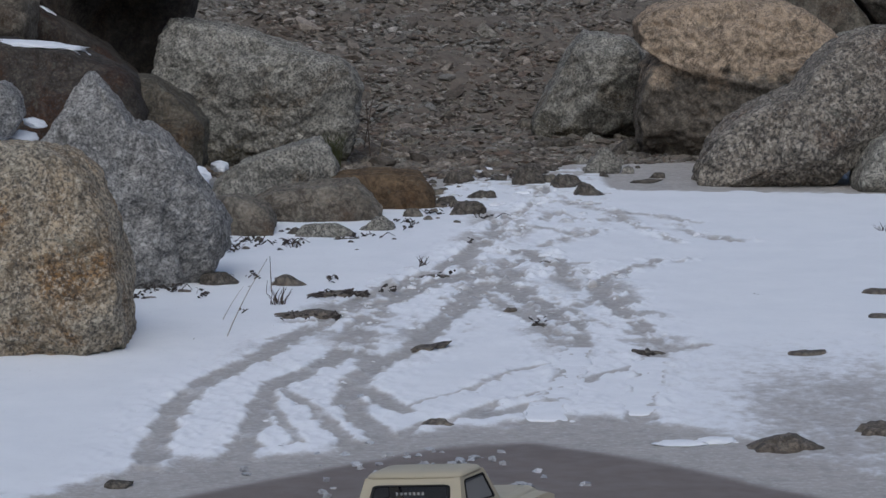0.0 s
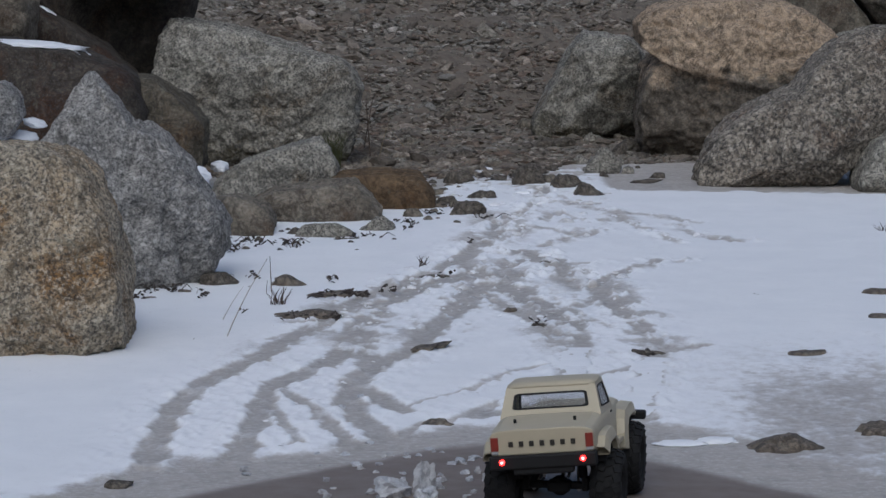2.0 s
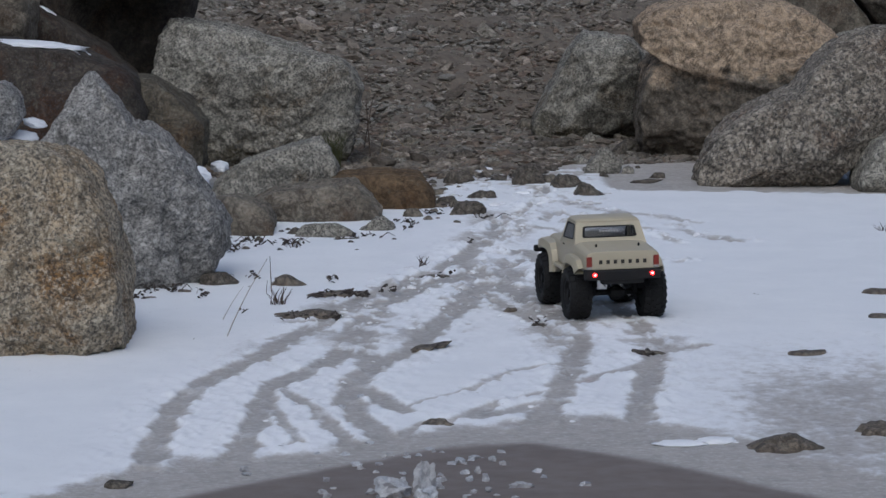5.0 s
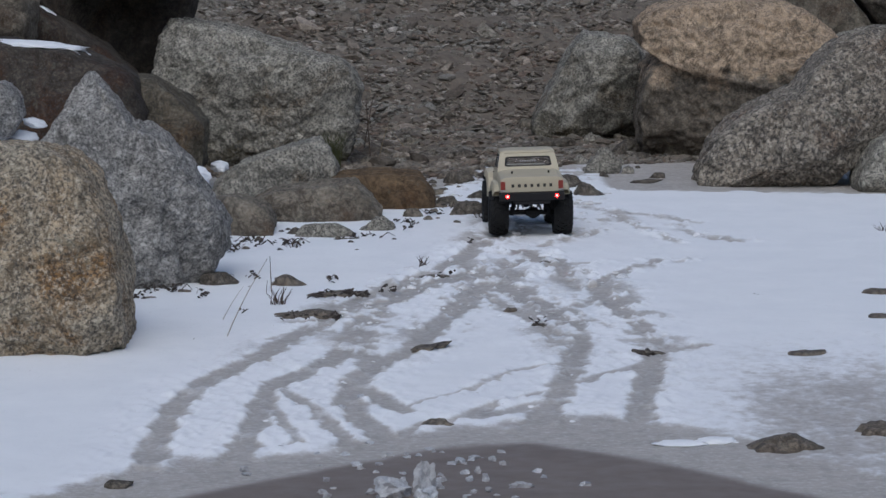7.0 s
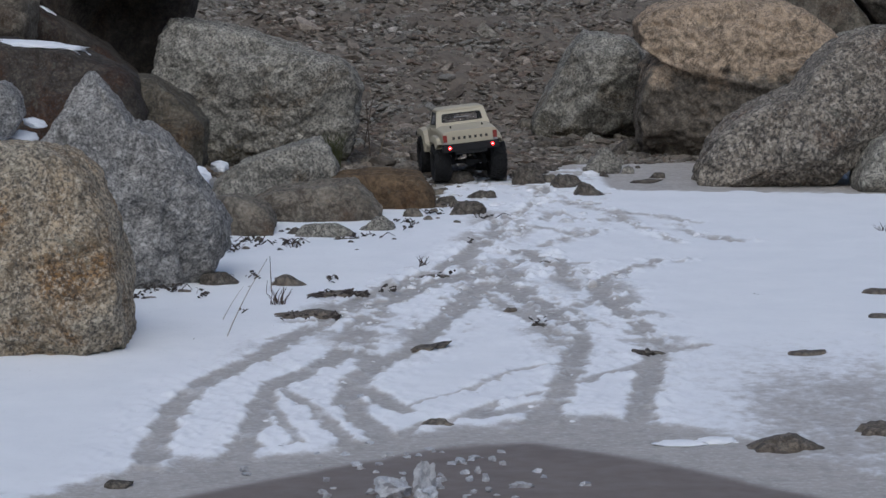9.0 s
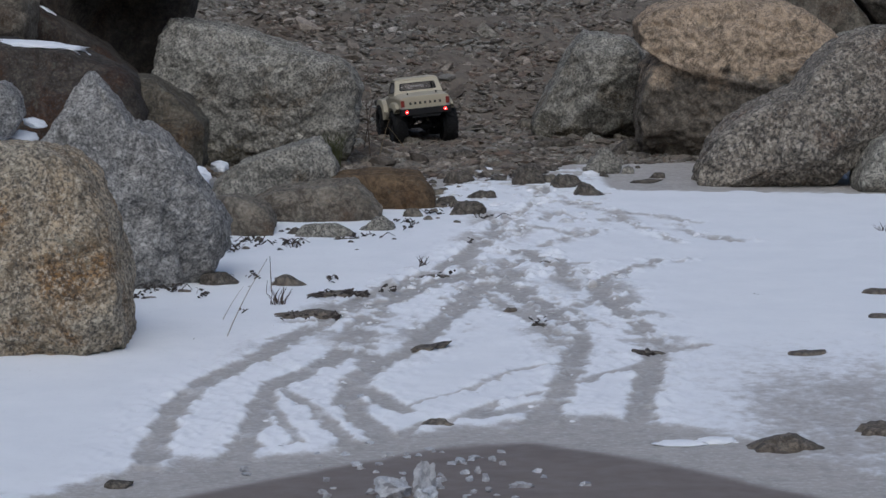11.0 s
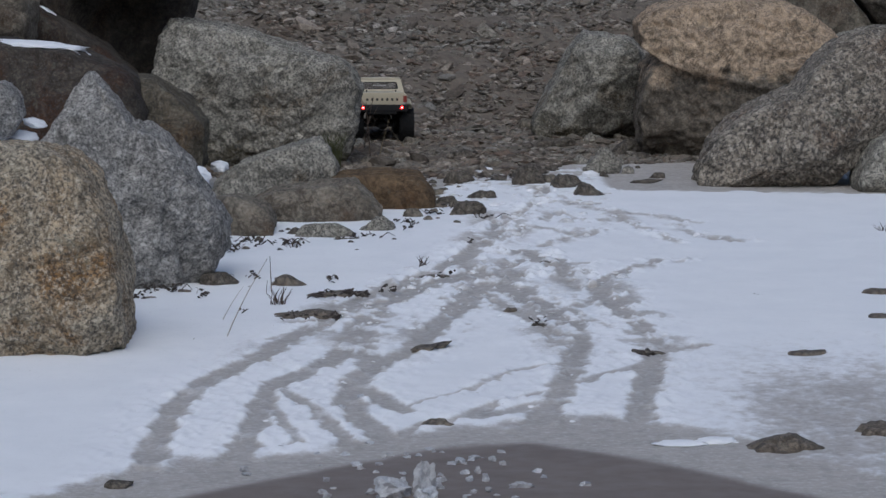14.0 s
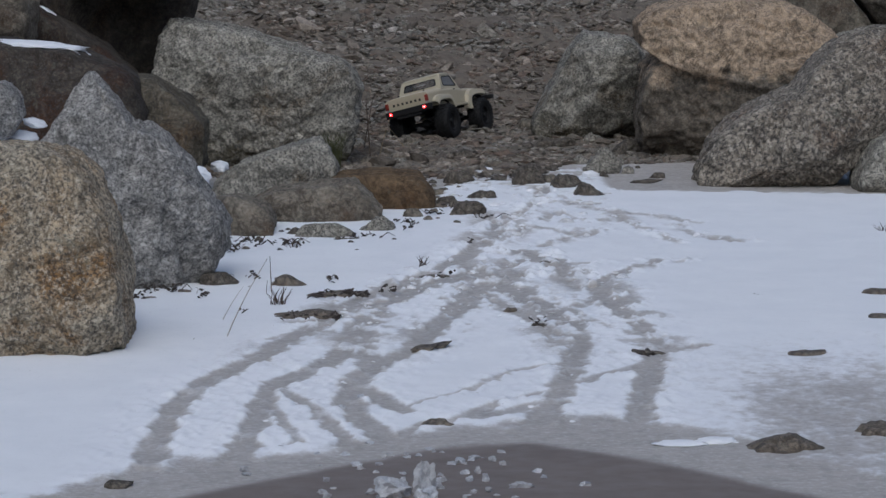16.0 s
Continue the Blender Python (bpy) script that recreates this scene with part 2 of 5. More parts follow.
def pool_edge(x):
    u = np.where(x < 0.13, (0.13 - x) / 0.56, (x - 0.13) / 0.47)
    return 6.139 - 0.52 * u ** 1.45


def build_ground():
    near_x = np.arange(-1.3, 1.301, 0.012)
    far = np.array([2, 3.5, 5, 8, 16, 40, 120, 400.0])
    xs = np.concatenate([-far[::-1], near_x, far])
    ys = np.concatenate([[-400, -120, -40, -20, -12, -8, -4, -2, 0, 2, 3, 4], np.arange(4.9, 14.2, 0.014), [14.6, 15.2, 16, 17.2, 18, 22, 30, 60, 150, 500]])
    X, Y = np.meshgrid(xs, ys)
    x, y = X.ravel(), Y.ravel()
    z = bank_height(x, y)
    p = np.stack([x, y, 0 * x], 1)
    bank = step(-0.03, 0.05, y - shore(x) + 0.06 * fbm(p * 9, 3, 5))
    # unseen slopes behind the camera and to either hand, added to block low sky light
    rim = 0.35 * np.clip(-y - 6, 0, 36) + 0.35 * np.clip(np.abs(x) - 3.5, 0, 36)
    bank = np.maximum(bank, step(0.0, 0.5, rim))
    z = np.maximum(z, rim)
    z = z + bank * (0.012 * fbm(p * 14, 4, 3)) + (1 - bank) * 0.0004 * fbm(p * 20, 3, 7)
    pool = step(-0.03, 0.03, pool_edge(x) - y + 0.02 * fbm(p * 8, 3, 9)) * (y > 3.5)
    n, m = len(xs), len(ys)
    idx = np.arange(n * m).reshape(m, n)
    faces = np.stack([idx[:-1, :-1], idx[:-1, 1:], idx[1:, 1:], idx[1:, :-1]], -1).reshape(-1, 4)
    ob = mesh_object("ground", np.stack([x, y, z], 1), faces, GROUND)
    for name, v in (("bank", bank), ("pool", pool)):
        ob.data.attributes.new(name, "FLOAT", "POINT").data.foreach_set("value", v.astype(np.float32))
    tagged(ob, "grey slushy pond ice with a brown pool and an earthen bank", "ground", kind="structure")


build_ground()

# ---- snow on the ice, worn through by wheel tracks ----
TRACKS = []


def track(width, depth, points):
    """A wheel track through these points of the plan."""
    p = [Vector((*q, 0)) for q in points]
    p = [p[0] * 2 - p[1], *p, p[-1] * 2 - p[-2]]
    line = []
    for a, b, c, d in zip(p, p[1:], p[2:], p[3:]):
        for k in range(8):
            t = k / 8
            line.append(0.5 * (2 * b + (c - a) * t + (2 * a - 5 * b + 4 * c - d) * t * t + (3 * b - a - 3 * c + d) * t ** 3))
    line.append(p[-2])
    TRACKS.append((width, depth, np.array([(q.x, q.y) for q in line])))


track(0.044, 1, [(-0.49, 5.80), (-0.48, 6.06), (-0.48, 6.31), (-0.46, 6.61), (-0.42, 6.85), (-0.36, 7.05), (-0.32, 7.25), (-0.26, 7.51), (-0.20, 7.80), (-0.13, 8.03), (-0.06, 8.24), (0.02, 8.52), (0.08, 8.84), (0.13, 9.13), (0.15, 9.50)])
track(0.044, 1, [(-0.34, 5.95), (-0.33, 6.25), (-0.32, 6.55), (-0.31, 6.75), (-0.26, 6.89), (-0.21, 7.05), (-0.18, 7.27), (-0.17, 7.51), (-0.15, 7.71), (-0.10, 7.93), (-0.03, 8.14), (0.05, 8.33), (0.12, 8.43), (0.22, 8.62)])
track(0.026, 0.9, [(-0.30, 6.67), (-0.26, 6.57), (-0.22, 6.43), (-0.18, 6.23), (-0.15, 6.08)])
track(0.022, 0.8, [(-0.30, 6.46), (-0.27, 6.28), (-0.24, 6.11)])
track(0.044, 1, [(-0.08, 6.11), (-0.13, 6.31), (-0.16, 6.46), (-0.17, 6.64), (-0.16, 6.83), (-0.13, 6.94), (-0.09, 7.08), (-0.05, 7.23), (-0.02, 7.47), (0.02, 7.71), (0.06, 7.98), (0.12, 8.22), (0.19, 8.31)])
track(0.04, 0.85, [(-0.16, 7.80), (-0.16, 7.47), (-0.15, 7.16), (-0.14, 6.91), (-0.15, 6.71), (-0.10, 6.55), (-0.06, 6.43)])
track(0.018, 0.75, [(-0.06, 6.50), (-0.02, 6.58), (0.02, 6.63), (0.06, 6.71), (0.10, 6.83), (0.15, 6.93), (0.19, 6.97), (0.23, 6.99)])
track(0.022, 0.8, [(-0.08, 6.19), (-0.02, 6.33), (0.02, 6.36), (0.07, 6.47), (0.11, 6.55), (0.15, 6.60), (0.20, 6.67), (0.24, 6.75), (0.28, 6.83), (0.34, 6.91), (0.39, 7.01), (0.44, 7.14), (0.52, 7.25)])
track(0.03, 0.8, [(0.06, 6.38), (0.11, 6.44), (0.16, 6.52), (0.20, 6.52)])
track(0.043, 1.15, [(0.16, 6.25), (0.20, 6.55), (0.23, 6.81), (0.25, 7.05), (0.27, 7.23), (0.26, 7.43), (0.24, 7.63), (0.21, 7.80), (0.16, 8.03), (0.11, 8.22), (0.07, 8.43)])
track(0.043, 1.15, [(0.34, 6.37), (0.37, 6.67), (0.40, 6.98), (0.42, 7.18), (0.42, 7.35), (0.40, 7.55), (0.37, 7.78), (0.35, 8.04), (0.31, 8.20), (0.27, 8.39), (0.23, 8.62), (0.19, 8.73)])
track(0.022, 0.75, [(0.35, 8.19), (0.39, 8.31), (0.42, 8.41), (0.47, 8.49), (0.50, 8.60)])
track(0.022, 0.7, [(0.25, 8.87), (0.30, 9.00), (0.35, 9.07), (0.40, 9.21)])
track(0.03, 0.6, [(0.11, 8.73), (0.17, 8.71), (0.23, 8.60), (0.28, 8.52), (0.34, 8.54)])
track(0.026, 0.6, [(0.13, 8.93), (0.19, 9.17), (0.25, 9.25), (0.30, 9.12), (0.35, 9.17)])
track(0.016, 0.6, [(0.44, 9.57), (0.49, 9.25), (0.54, 9.07), (0.57, 8.93)])
track(0.018, 0.5, [(0.38, 9.70), (0.47, 9.57), (0.55, 9.49), (0.64, 9.35)])
track(0.018, 0.5, [(0.59, 9.29), (0.64, 9.07), (0.70, 8.98), (0.75, 8.95)])
track(0.016, 0.55, [(0.51, 8.60), (0.55, 8.56), (0.58, 8.60)])
track(0.036, 0.85, [(0.07, 8.07), (0.12, 7.84), (0.17, 7.65), (0.22, 7.44), (0.23, 7.21)])
track(0.024, 0.7, [(0.24, 7.84), (0.29, 7.65), (0.33, 7.51), (0.38, 7.40), (0.42, 7.35)])
track(0.026, 0.75, [(0.28, 7.80), (0.33, 7.93), (0.36, 8.03)])
track(0.02, 0.6, [(-0.23, 7.43), (-0.30, 7.41), (-0.34, 7.33)])
track(0.03, 0.8, [(0.15, 9.38), (0.21, 9.59), (0.26, 9.91), (0.28, 10.20)])
track(0.022, 0.6, [(0.25, 9.38), (0.30, 9.57), (0.34, 9.44), (0.40, 9.38)])
track(0.022, 0.6, [(0.32, 9.98), (0.35, 9.77), (0.41, 9.81)])


def distance_to(line, x, y):
    best = np.full(len(x), 9.0)
    for a, b in zip(line, line[1:]):
        d = b - a
        t = np.clip(((x - a[0]) * d[0] + (y - a[1]) * d[1]) / max(d @ d, 1e-9), 0, 1)
        best = np.minimum(best, np.hypot(x - a[0] - t * d[0], (y - a[1] - t * d[1])))
    return best


def build_snow():
    xs = np.concatenate([np.arange(-3.2, -1.05, 0.05), np.arange(-1.05, 1.4, 0.0046), np.arange(1.4, 3.3, 0.05)])
    ys = np.arange(5.42, 11.2, 0.0084)
    X, Y = np.meshgrid(xs, ys)
    x, y = X.ravel(), Y.ravel()
    p = np.stack([x, y, 0 * x], 1)
    clump = fbm(p * np.array([26, 19, 1]), 4, 21)
    fine = fbm(p * np.array([70, 50, 1]), 3, 31)
    mid = fbm(p * np.array([36, 21, 1]), 4, 61, 0.6)
    lump = fbm(p * np.array([15, 9, 1]), 3, 41)
    # how much snow is left: 1 whole, 0 slush, below 0 none
    left = 1 + 0.08 * fbm(p * 5, 3, 11)
    # wheel tracks, and the churned clots in and beside them
    churn, worn = np.zeros(len(x)), np.zeros(len(x))
    for width, depth, line in TRACKS:
        lo, hi = line.min(0) - 0.2, line.max(0) + 0.2
        k = np.nonzero((x > lo[0]) & (x < hi[0]) & (y > lo[1]) & (y < hi[1]))[0]
        d = distance_to(line, x[k], y[k])
        worn[k] = np.maximum(worn[k], step(width * 0.8 + 0.004, width * 0.3, d + 0.008 * clump[k] + 0.004 * fine[k]) * min(depth, 1.05))
        churn[k] = np.maximum(churn[k], step(width * 3.2, width * 0.5, d) * (0.5 + 0.5 * depth))
    busy = churn * step(6.6, 7.6, y)
    left = left - worn * (0.98 - (0.34 + 0.3 * step(6.6, 7.6, y)) * churn * step(0.1, 0.85, mid + 0.5 * lump + 0.25 * fine)) - 0.75 * busy * (1 - worn) * step(-0.35, 0.55, lump - 0.5 * mid + 0.2 * clump)
    left = np.maximum(left, 0.0)
    # thin, blotched cover towards the open side of the pond
    thin = step(7.85, 6.5, y - 0.35 * (x - 0.6)) * step(0.32, 0.62, x)
    left = left * (1 - thin) + thin * np.clip(np.minimum(left, 0.6 + 0.12 * clump + 0.2 * fine - 0.3 * step(0.7, 1.0, thin)), 0.05, 1)
    # wet ice round the pool
    margin = 0.1 + 0.16 * step(-0.2, -0.42, x) + 0.19 * step(0.12, 0.3, x)
    wet = y - np.maximum(pool_edge(x) + margin, 5.53) + 0.05 * clump + 0.03 * fbm(p * 11, 3, 77)
    left = left - 1.0 * step(0.16, 0.0, wet) - 1.6 * step(0.03, -0.08, wet)
    # bare, glassy ice below the boulders on that side
    left = left - 3 * step(10.02, 10.2, y - 0.06 * np.sin(3 * x) + 0.03 * clump) * step(0.42, 0.56, x)
    # broken edge along the stony shore
    left = left - 3 * step(-0.5, 0.1, y - shore(x) + 0.26 * clump) * step(0.5, 0.3, x)
    left = left - 3 * step(9.6, 10.3, y + 0.12 * clump) * step(0.02, -0.06, x)
    whole = np.clip(left, 0, 1)
    z = 0.0008 + 0.0046 * np.clip(left, -2, 1.2) + whole * (0.00025 * clump + 0.00015 * fine + 0.0008 * lump)
    z = z + churn * np.clip(left + 0.15, 0, 1) * np.maximum(0.003 * lump + 0.0042 * clump + 0.003 * fine + 0.0012, -0.001) * (1 + step(7.3, 8.3, y))
    z = z + bank_height(x, y) * 0.9
    cover = np.clip(left - 0.12 * churn * np.maximum(-clump, 0), 0, 1)
    n, m = len(xs), len(ys)
    idx = np.arange(n * m).reshape(m, n)
    faces = np.stack([idx[:-1, :-1], idx[:-1, 1:], idx[1:, 1:], idx[1:, :-1]], -1).reshape(-1, 4)
    faces = faces[(left[faces] > -0.8).any(1)]
    used, back = np.unique(faces, return_inverse=True)
    ob = mesh_object("snow_cover", np.stack([x, y, z], 1)[used], back.reshape(-1, 4), SNOW)
    ob.data.attributes.new("cover", "FLOAT", "POINT").data.foreach_set("value", cover[used].astype(np.float32))
    tagged(ob, "thin old snow on ice, cut by many wheel tracks", "snow", kind="stuff")


build_snow()


def build_crumbs():
    """Crumbs and clots of snow thrown beside and into the tracks, and lying over the stones of the shore."""
    rnd = np.random.RandomState(8)
    verts, faces, cover, base = [], [], [], 0
    lines = [(w, d, l, np.concatenate([[0], np.cumsum(np.hypot(*np.diff(l, axis=0).T))])) for w, d, l in TRACKS]
    weight = np.array([arc[-1] for *_, arc in lines])
    spots = []
    for _ in range(800):
        w, d, line, arc = lines[rnd.choice(len(lines), p=weight / weight.sum())]
        u = rnd.uniform(0, arc[-1])
        if arc[-1] < 0.3 or (np.interp(u, arc, line[:, 1]) < 7.5 and rnd.uniform() < 0.85):
            continue
        side = rnd.choice((-1, 1)) * w * rnd.normal(0.95, 0.45)
        x, y = np.interp(u, arc, line[:, 0]) + side, np.interp(u, arc, line[:, 1]) + rnd.normal(0, w)
        spots.append((x, y, 0.0016 + (0.005 + 0.004 * min(max(y - 7, 0) / 2, 1)) * rnd.uniform() ** 2.2))
    for _ in range(240):
        x, y = rnd.uniform(0.02, 0.5), rnd.uniform(9.3, 10.75)
        spots.append((x, y, 0.003 + 0.012 * rnd.uniform() ** 2))
    for x, y, r in spots:
        if y < 6.3 or y > 10.75 or (x > 0.42 and y > 10.2):
            continue
        ball, tri = unit_ball(3 if r > 0.006 else 2)
        v = ball * (1 + 0.32 * fbm(ball * 1.5 + 13.7 * len(verts), 2, 5))[:, None] * np.array([r * rnd.uniform(0.8, 1.7), r * rnd.uniform(0.8, 1.6), r * rnd.uniform(0.4, 0.75)])
        verts.append(v + np.array([x, y, 0.002 + r * 0.05]))
        faces.append(tri + base)
        cover.append(np.full(len(v), rnd.uniform(0.45, 0.85)))
        base += len(v)
    ob = mesh_object("snow_crumbs", np.concatenate(verts), np.concatenate(faces), SNOW)
    ob.data.attributes.new("cover", "FLOAT", "POINT").data.foreach_set("value", np.concatenate(cover).astype(np.float32))
    tagged(ob, "crumbs of snow and slush along the wheel tracks", "snow", kind="stuff")


# ---- boulders ----
UNIT = {}


def unit_ball(level):
    if level not in UNIT:
        bm = bmesh.new()
        bmesh.ops.create_icosphere(bm, subdivisions=level, radius=1)
        bm.verts.ensure_lookup_table()
        UNIT[level] = (np.array([v.co[:] for v in bm.verts]), np.array([[v.index for v in f.verts] for f in bm.faces]))
        bm.free()
    return UNIT[level]


build_crumbs()
ROCKS = 0


def rock_mesh(name, centre, depth, sides, material, level, power, relief, more=()):
    """A weathered block: a ball cut by planes (turn about the line of depth, distance), softened, then chipped by noise.
    more: the planes of a second block grown together with the first round the same centre."""
    global ROCKS
    ROCKS += 1
    rnd = random.Random(ROCKS)
    way, faces = unit_ball(level)
    mean = sum(d for _, d in sides) / len(sides)

    def reach_of(cuts):
        planes = []
        for a, d in cuts:
            a = radians(a)
            side = np.array([math.cos(a), 0, math.sin(a)])
            planes.append((side, d))
            for sign in (-1, 1):
                tilt = radians(rnd.uniform(25, 62))
                nrm = side * math.cos(tilt) + np.array([0, sign * math.sin(tilt), 0])
                planes.append((nrm, (d * math.cos(tilt) + depth * math.sin(tilt)) * rnd.uniform(0.9, 1.08)))
        for sign in (-1, 1):
            for _ in range(2):
                nrm = np.array([0.45 * rnd.uniform(-1, 1), sign, 0.5 * rnd.uniform(-1, 1)])
                planes.append((nrm / np.linalg.norm(nrm), depth * rnd.uniform(0.92, 1.08)))
        total = np.zeros(len(way))
        for nrm, d in planes:
            total += (np.maximum(way @ nrm, 0) / max(d, 0.004)) ** power
        return total ** (-1 / power)

    r = reach_of(sides)
    if more:
        r = np.maximum(r, reach_of(more))
    v = way * r[:, None] * 1.015
    off = ROCKS * 7.31
    s = 1 / mean
    bulk = fbm(v * s * 1.3 + off, 3, ROCKS)
    chips = np.abs(fbm(v * s * 3.6 + off, 5, ROCKS + 50, 0.55))
    fine = fbm(v * 55 + off, 4, ROCKS + 90, 0.6)
    lumps = fbm(v * 15 + off, 4, ROCKS + 130, 0.6)
    seams = fbm(v * 5.5 + off, 4, ROCKS + 170)
    # the breaks lie on the near and far faces and leave the rim whole
    body = np.clip(np.abs(v[:, 1]) / (0.3 * depth), 0.06, 1)
    # a sloping upper face and a hollow under the belly, on either side
    for up, deep in ((0.75, 0.86), (0.5, 0.93), (-0.7, 0.86), (-0.35, 0.95)):
        for sign in (-1, 1):
            nrm = np.array([rnd.uniform(-0.35, 0.35), sign * math.sqrt(1 - up * up), up])
            nrm /= np.linalg.norm(nrm)
            reach = v @ nrm
            v = v - np.maximum(reach - reach.max() * (deep + rnd.uniform(-0.03, 0.03)), 0)[:, None] * nrm * body[:, None]
    # broken facets on the faces: a few large, many small
    for k in range(46):
        nrm = np.array([rnd.gauss(0, 0.6), rnd.choice((-1, -1, 1)) * rnd.uniform(0.7, 1.3), rnd.gauss(0.1, 0.6)])
        nrm /= np.linalg.norm(nrm)
        reach = v @ nrm
        lim = reach.max() * (1 - (rnd.uniform(0.04, 0.13) if k < 12 else rnd.uniform(0.008, 0.045)))
        v = v - np.maximum(reach - lim, 0)[:, None] * nrm * 0.95 * body[:, None]
    out = v / np.linalg.norm(v, axis=1)[:, None]
    v = v * (1 + relief * (0.024 * bulk - 0.05 * chips + 0.018))[:, None] + out * (relief * (0.0012 * fine + 0.006 * lumps - 0.006 * np.maximum(0.1 - np.abs(seams), 0) / 0.1))[:, None]
    ob = mesh_object(name, v, faces, material)
    ob.location = centre
    return ob


LABELS = {
    "tan_granite": "tan and grey speckled granite boulder", "blue_grey_granite": "blue-grey coarse granite boulder",
    "grey_granite": "grey mottled granite boulder", "dark_granite": "dark brown-grey boulder in shade",
    "rusty_granite": "dark boulder with rust-brown stains", "greenish_granite": "brown-grey granite boulder wedged among others",
    "pale_stone": "pale grey-brown rounded boulder", "ochre_stone": "low ochre-brown smooth boulder",
    "tan_and_grey_granite": "large boulder, tan on top and grey below", "speckled_granite": "leaning black-and-white speckled granite boulder",
    "shade_dark_rock": "brown boulder, its colour darkened for deep shade", "wet_flat_stone": "flat brown stone frozen into the snow"}


def boulder(centre, depth, sides, material, label="", level=5, power=70, relief=1.0, more=()):
    ob = rock_mesh("boulder", centre, depth, sides, material, level, power, relief, more)
    return tagged(ob, label or LABELS[material.name], "boulder", "boulders round the pond")


def stone(centre, depth, sides, material, label=""):
    ob = rock_mesh("stone", centre, depth, sides, material, 4, 16, 1.3)
    return tagged(ob, label or LABELS[material.name].replace("boulder", "stone"), "stone", "loose stones on the shore and ice")


boulder((-0.768, 7.294, 0.167), 0.2, [(109, 0.253), (88, 0.226), (71, 0.203), (46, 0.172), (26, 0.141), (13, 0.126), (3, 0.135), (-79, 0.185), (-80, 0.185), (-85, 0.196), (179, 0.258)], TAN_GRANITE, level=7)
boulder((-0.720, 8.236, 0.189), 0.17, [(151, 0.201), (118, 0.273), (54, 0.188), (35, 0.121), (29, 0.107), (9, 0.111), (-90, 0.198), (-164, 0.171), (151, 0.202)], BLUE_GRANITE, level=7, more=[(102, 0.175), (82, 0.171), (66, 0.166), (37, 0.16), (32, 0.167), (-2, 0.237), (-32, 0.255), (-62, 0.24), (-84, 0.214), (-155, 0.171), (-172, 0.166), (150, 0.209)])
boulder((-0.542, 10.926, 0.183), 0.24, [(133, 0.34), (73, 0.188), (82, 0.204), (66, 0.228), (48, 0.253), (34, 0.277), (18, 0.3), (0, 0.31), (-18, 0.308), (-32, 0.298), (-12, 0.29), (-90, 0.227), (-152, 0.285), (-170, 0.282), (171, 0.31)], GREY_GRANITE, level=7)
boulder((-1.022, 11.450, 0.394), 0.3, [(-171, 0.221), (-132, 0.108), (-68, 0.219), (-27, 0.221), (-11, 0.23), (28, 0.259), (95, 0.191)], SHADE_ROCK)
# unseen boulder above the view, added to keep light off the hollow below
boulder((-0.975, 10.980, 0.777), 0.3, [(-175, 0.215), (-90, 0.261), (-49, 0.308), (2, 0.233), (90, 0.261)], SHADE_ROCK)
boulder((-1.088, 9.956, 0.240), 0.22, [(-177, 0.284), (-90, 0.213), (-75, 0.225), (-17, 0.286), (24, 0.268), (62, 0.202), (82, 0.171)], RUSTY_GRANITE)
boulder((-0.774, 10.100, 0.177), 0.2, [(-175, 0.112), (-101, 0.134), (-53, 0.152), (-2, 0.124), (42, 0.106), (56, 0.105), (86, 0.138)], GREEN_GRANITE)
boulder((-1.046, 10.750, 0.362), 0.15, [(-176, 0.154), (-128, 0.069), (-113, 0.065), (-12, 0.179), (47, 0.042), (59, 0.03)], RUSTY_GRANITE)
boulder((-1.284, 10.430, 0.480), 0.15, [(-90, 0.098), (-81, 0.103), (-5, 0.128), (22, 0.126), (86, 0.089), (179, 0.128)], PALE_STONE)
boulder((-1.123, 9.220, 0.289), 0.1, [(-73, 0.056), (-34, 0.062), (11, 0.072), (41, 0.077), (92, 0.081), (179, 0.072)], BLUE_GRANITE)
boulder((-0.444, 9.826, 0.092), 0.12, [(128, 0.073), (108, 0.05), (104, 0.052), (65, 0.118), (23, 0.148), (-18, 0.157), (-77, 0.079), (-90, 0.099), (167, 0.148)], GREY_GRANITE, level=6)
boulder((-0.312, 9.471, 0.032), 0.12, [(114, 0.088), (98, 0.06), (95, 0.06), (45, 0.104), (3, 0.147), (-79, 0.074), (-90, 0.067), (-113, 0.085), (-144, 0.128)], PALE_STONE, level=6)
boulder((-0.156, 9.777, 0.037), 0.13, [(95, 0.057), (83, 0.057), (39, 0.099), (8, 0.126), (-78, 0.069), (-89, 0.058), (-176, 0.139)], OCHRE_STONE)
boulder((-0.492, 9.158, 0.034), 0.11, [(99, 0.065), (71, 0.052), (32, 0.062), (-9, 0.072), (-74, 0.063), (-97, 0.063), (-148, 0.072), (172, 0.084)], PALE_STONE)
boulder((0.497, 11.753, 0.151), 0.2, [(158, 0.156), (140, 0.156), (153, 0.142), (87, 0.18), (81, 0.178), (42, 0.18), (0, 0.162), (-46, 0.191), (-90, 0.177), (-105, 0.198), (-170, 0.22)], GREY_GRANITE, level=6)
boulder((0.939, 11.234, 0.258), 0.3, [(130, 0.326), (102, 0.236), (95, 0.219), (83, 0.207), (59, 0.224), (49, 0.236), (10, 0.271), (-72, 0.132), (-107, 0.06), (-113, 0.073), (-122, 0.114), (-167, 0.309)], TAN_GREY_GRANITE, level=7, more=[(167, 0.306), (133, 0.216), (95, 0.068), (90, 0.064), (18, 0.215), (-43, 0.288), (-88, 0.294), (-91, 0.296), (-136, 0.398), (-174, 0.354)])
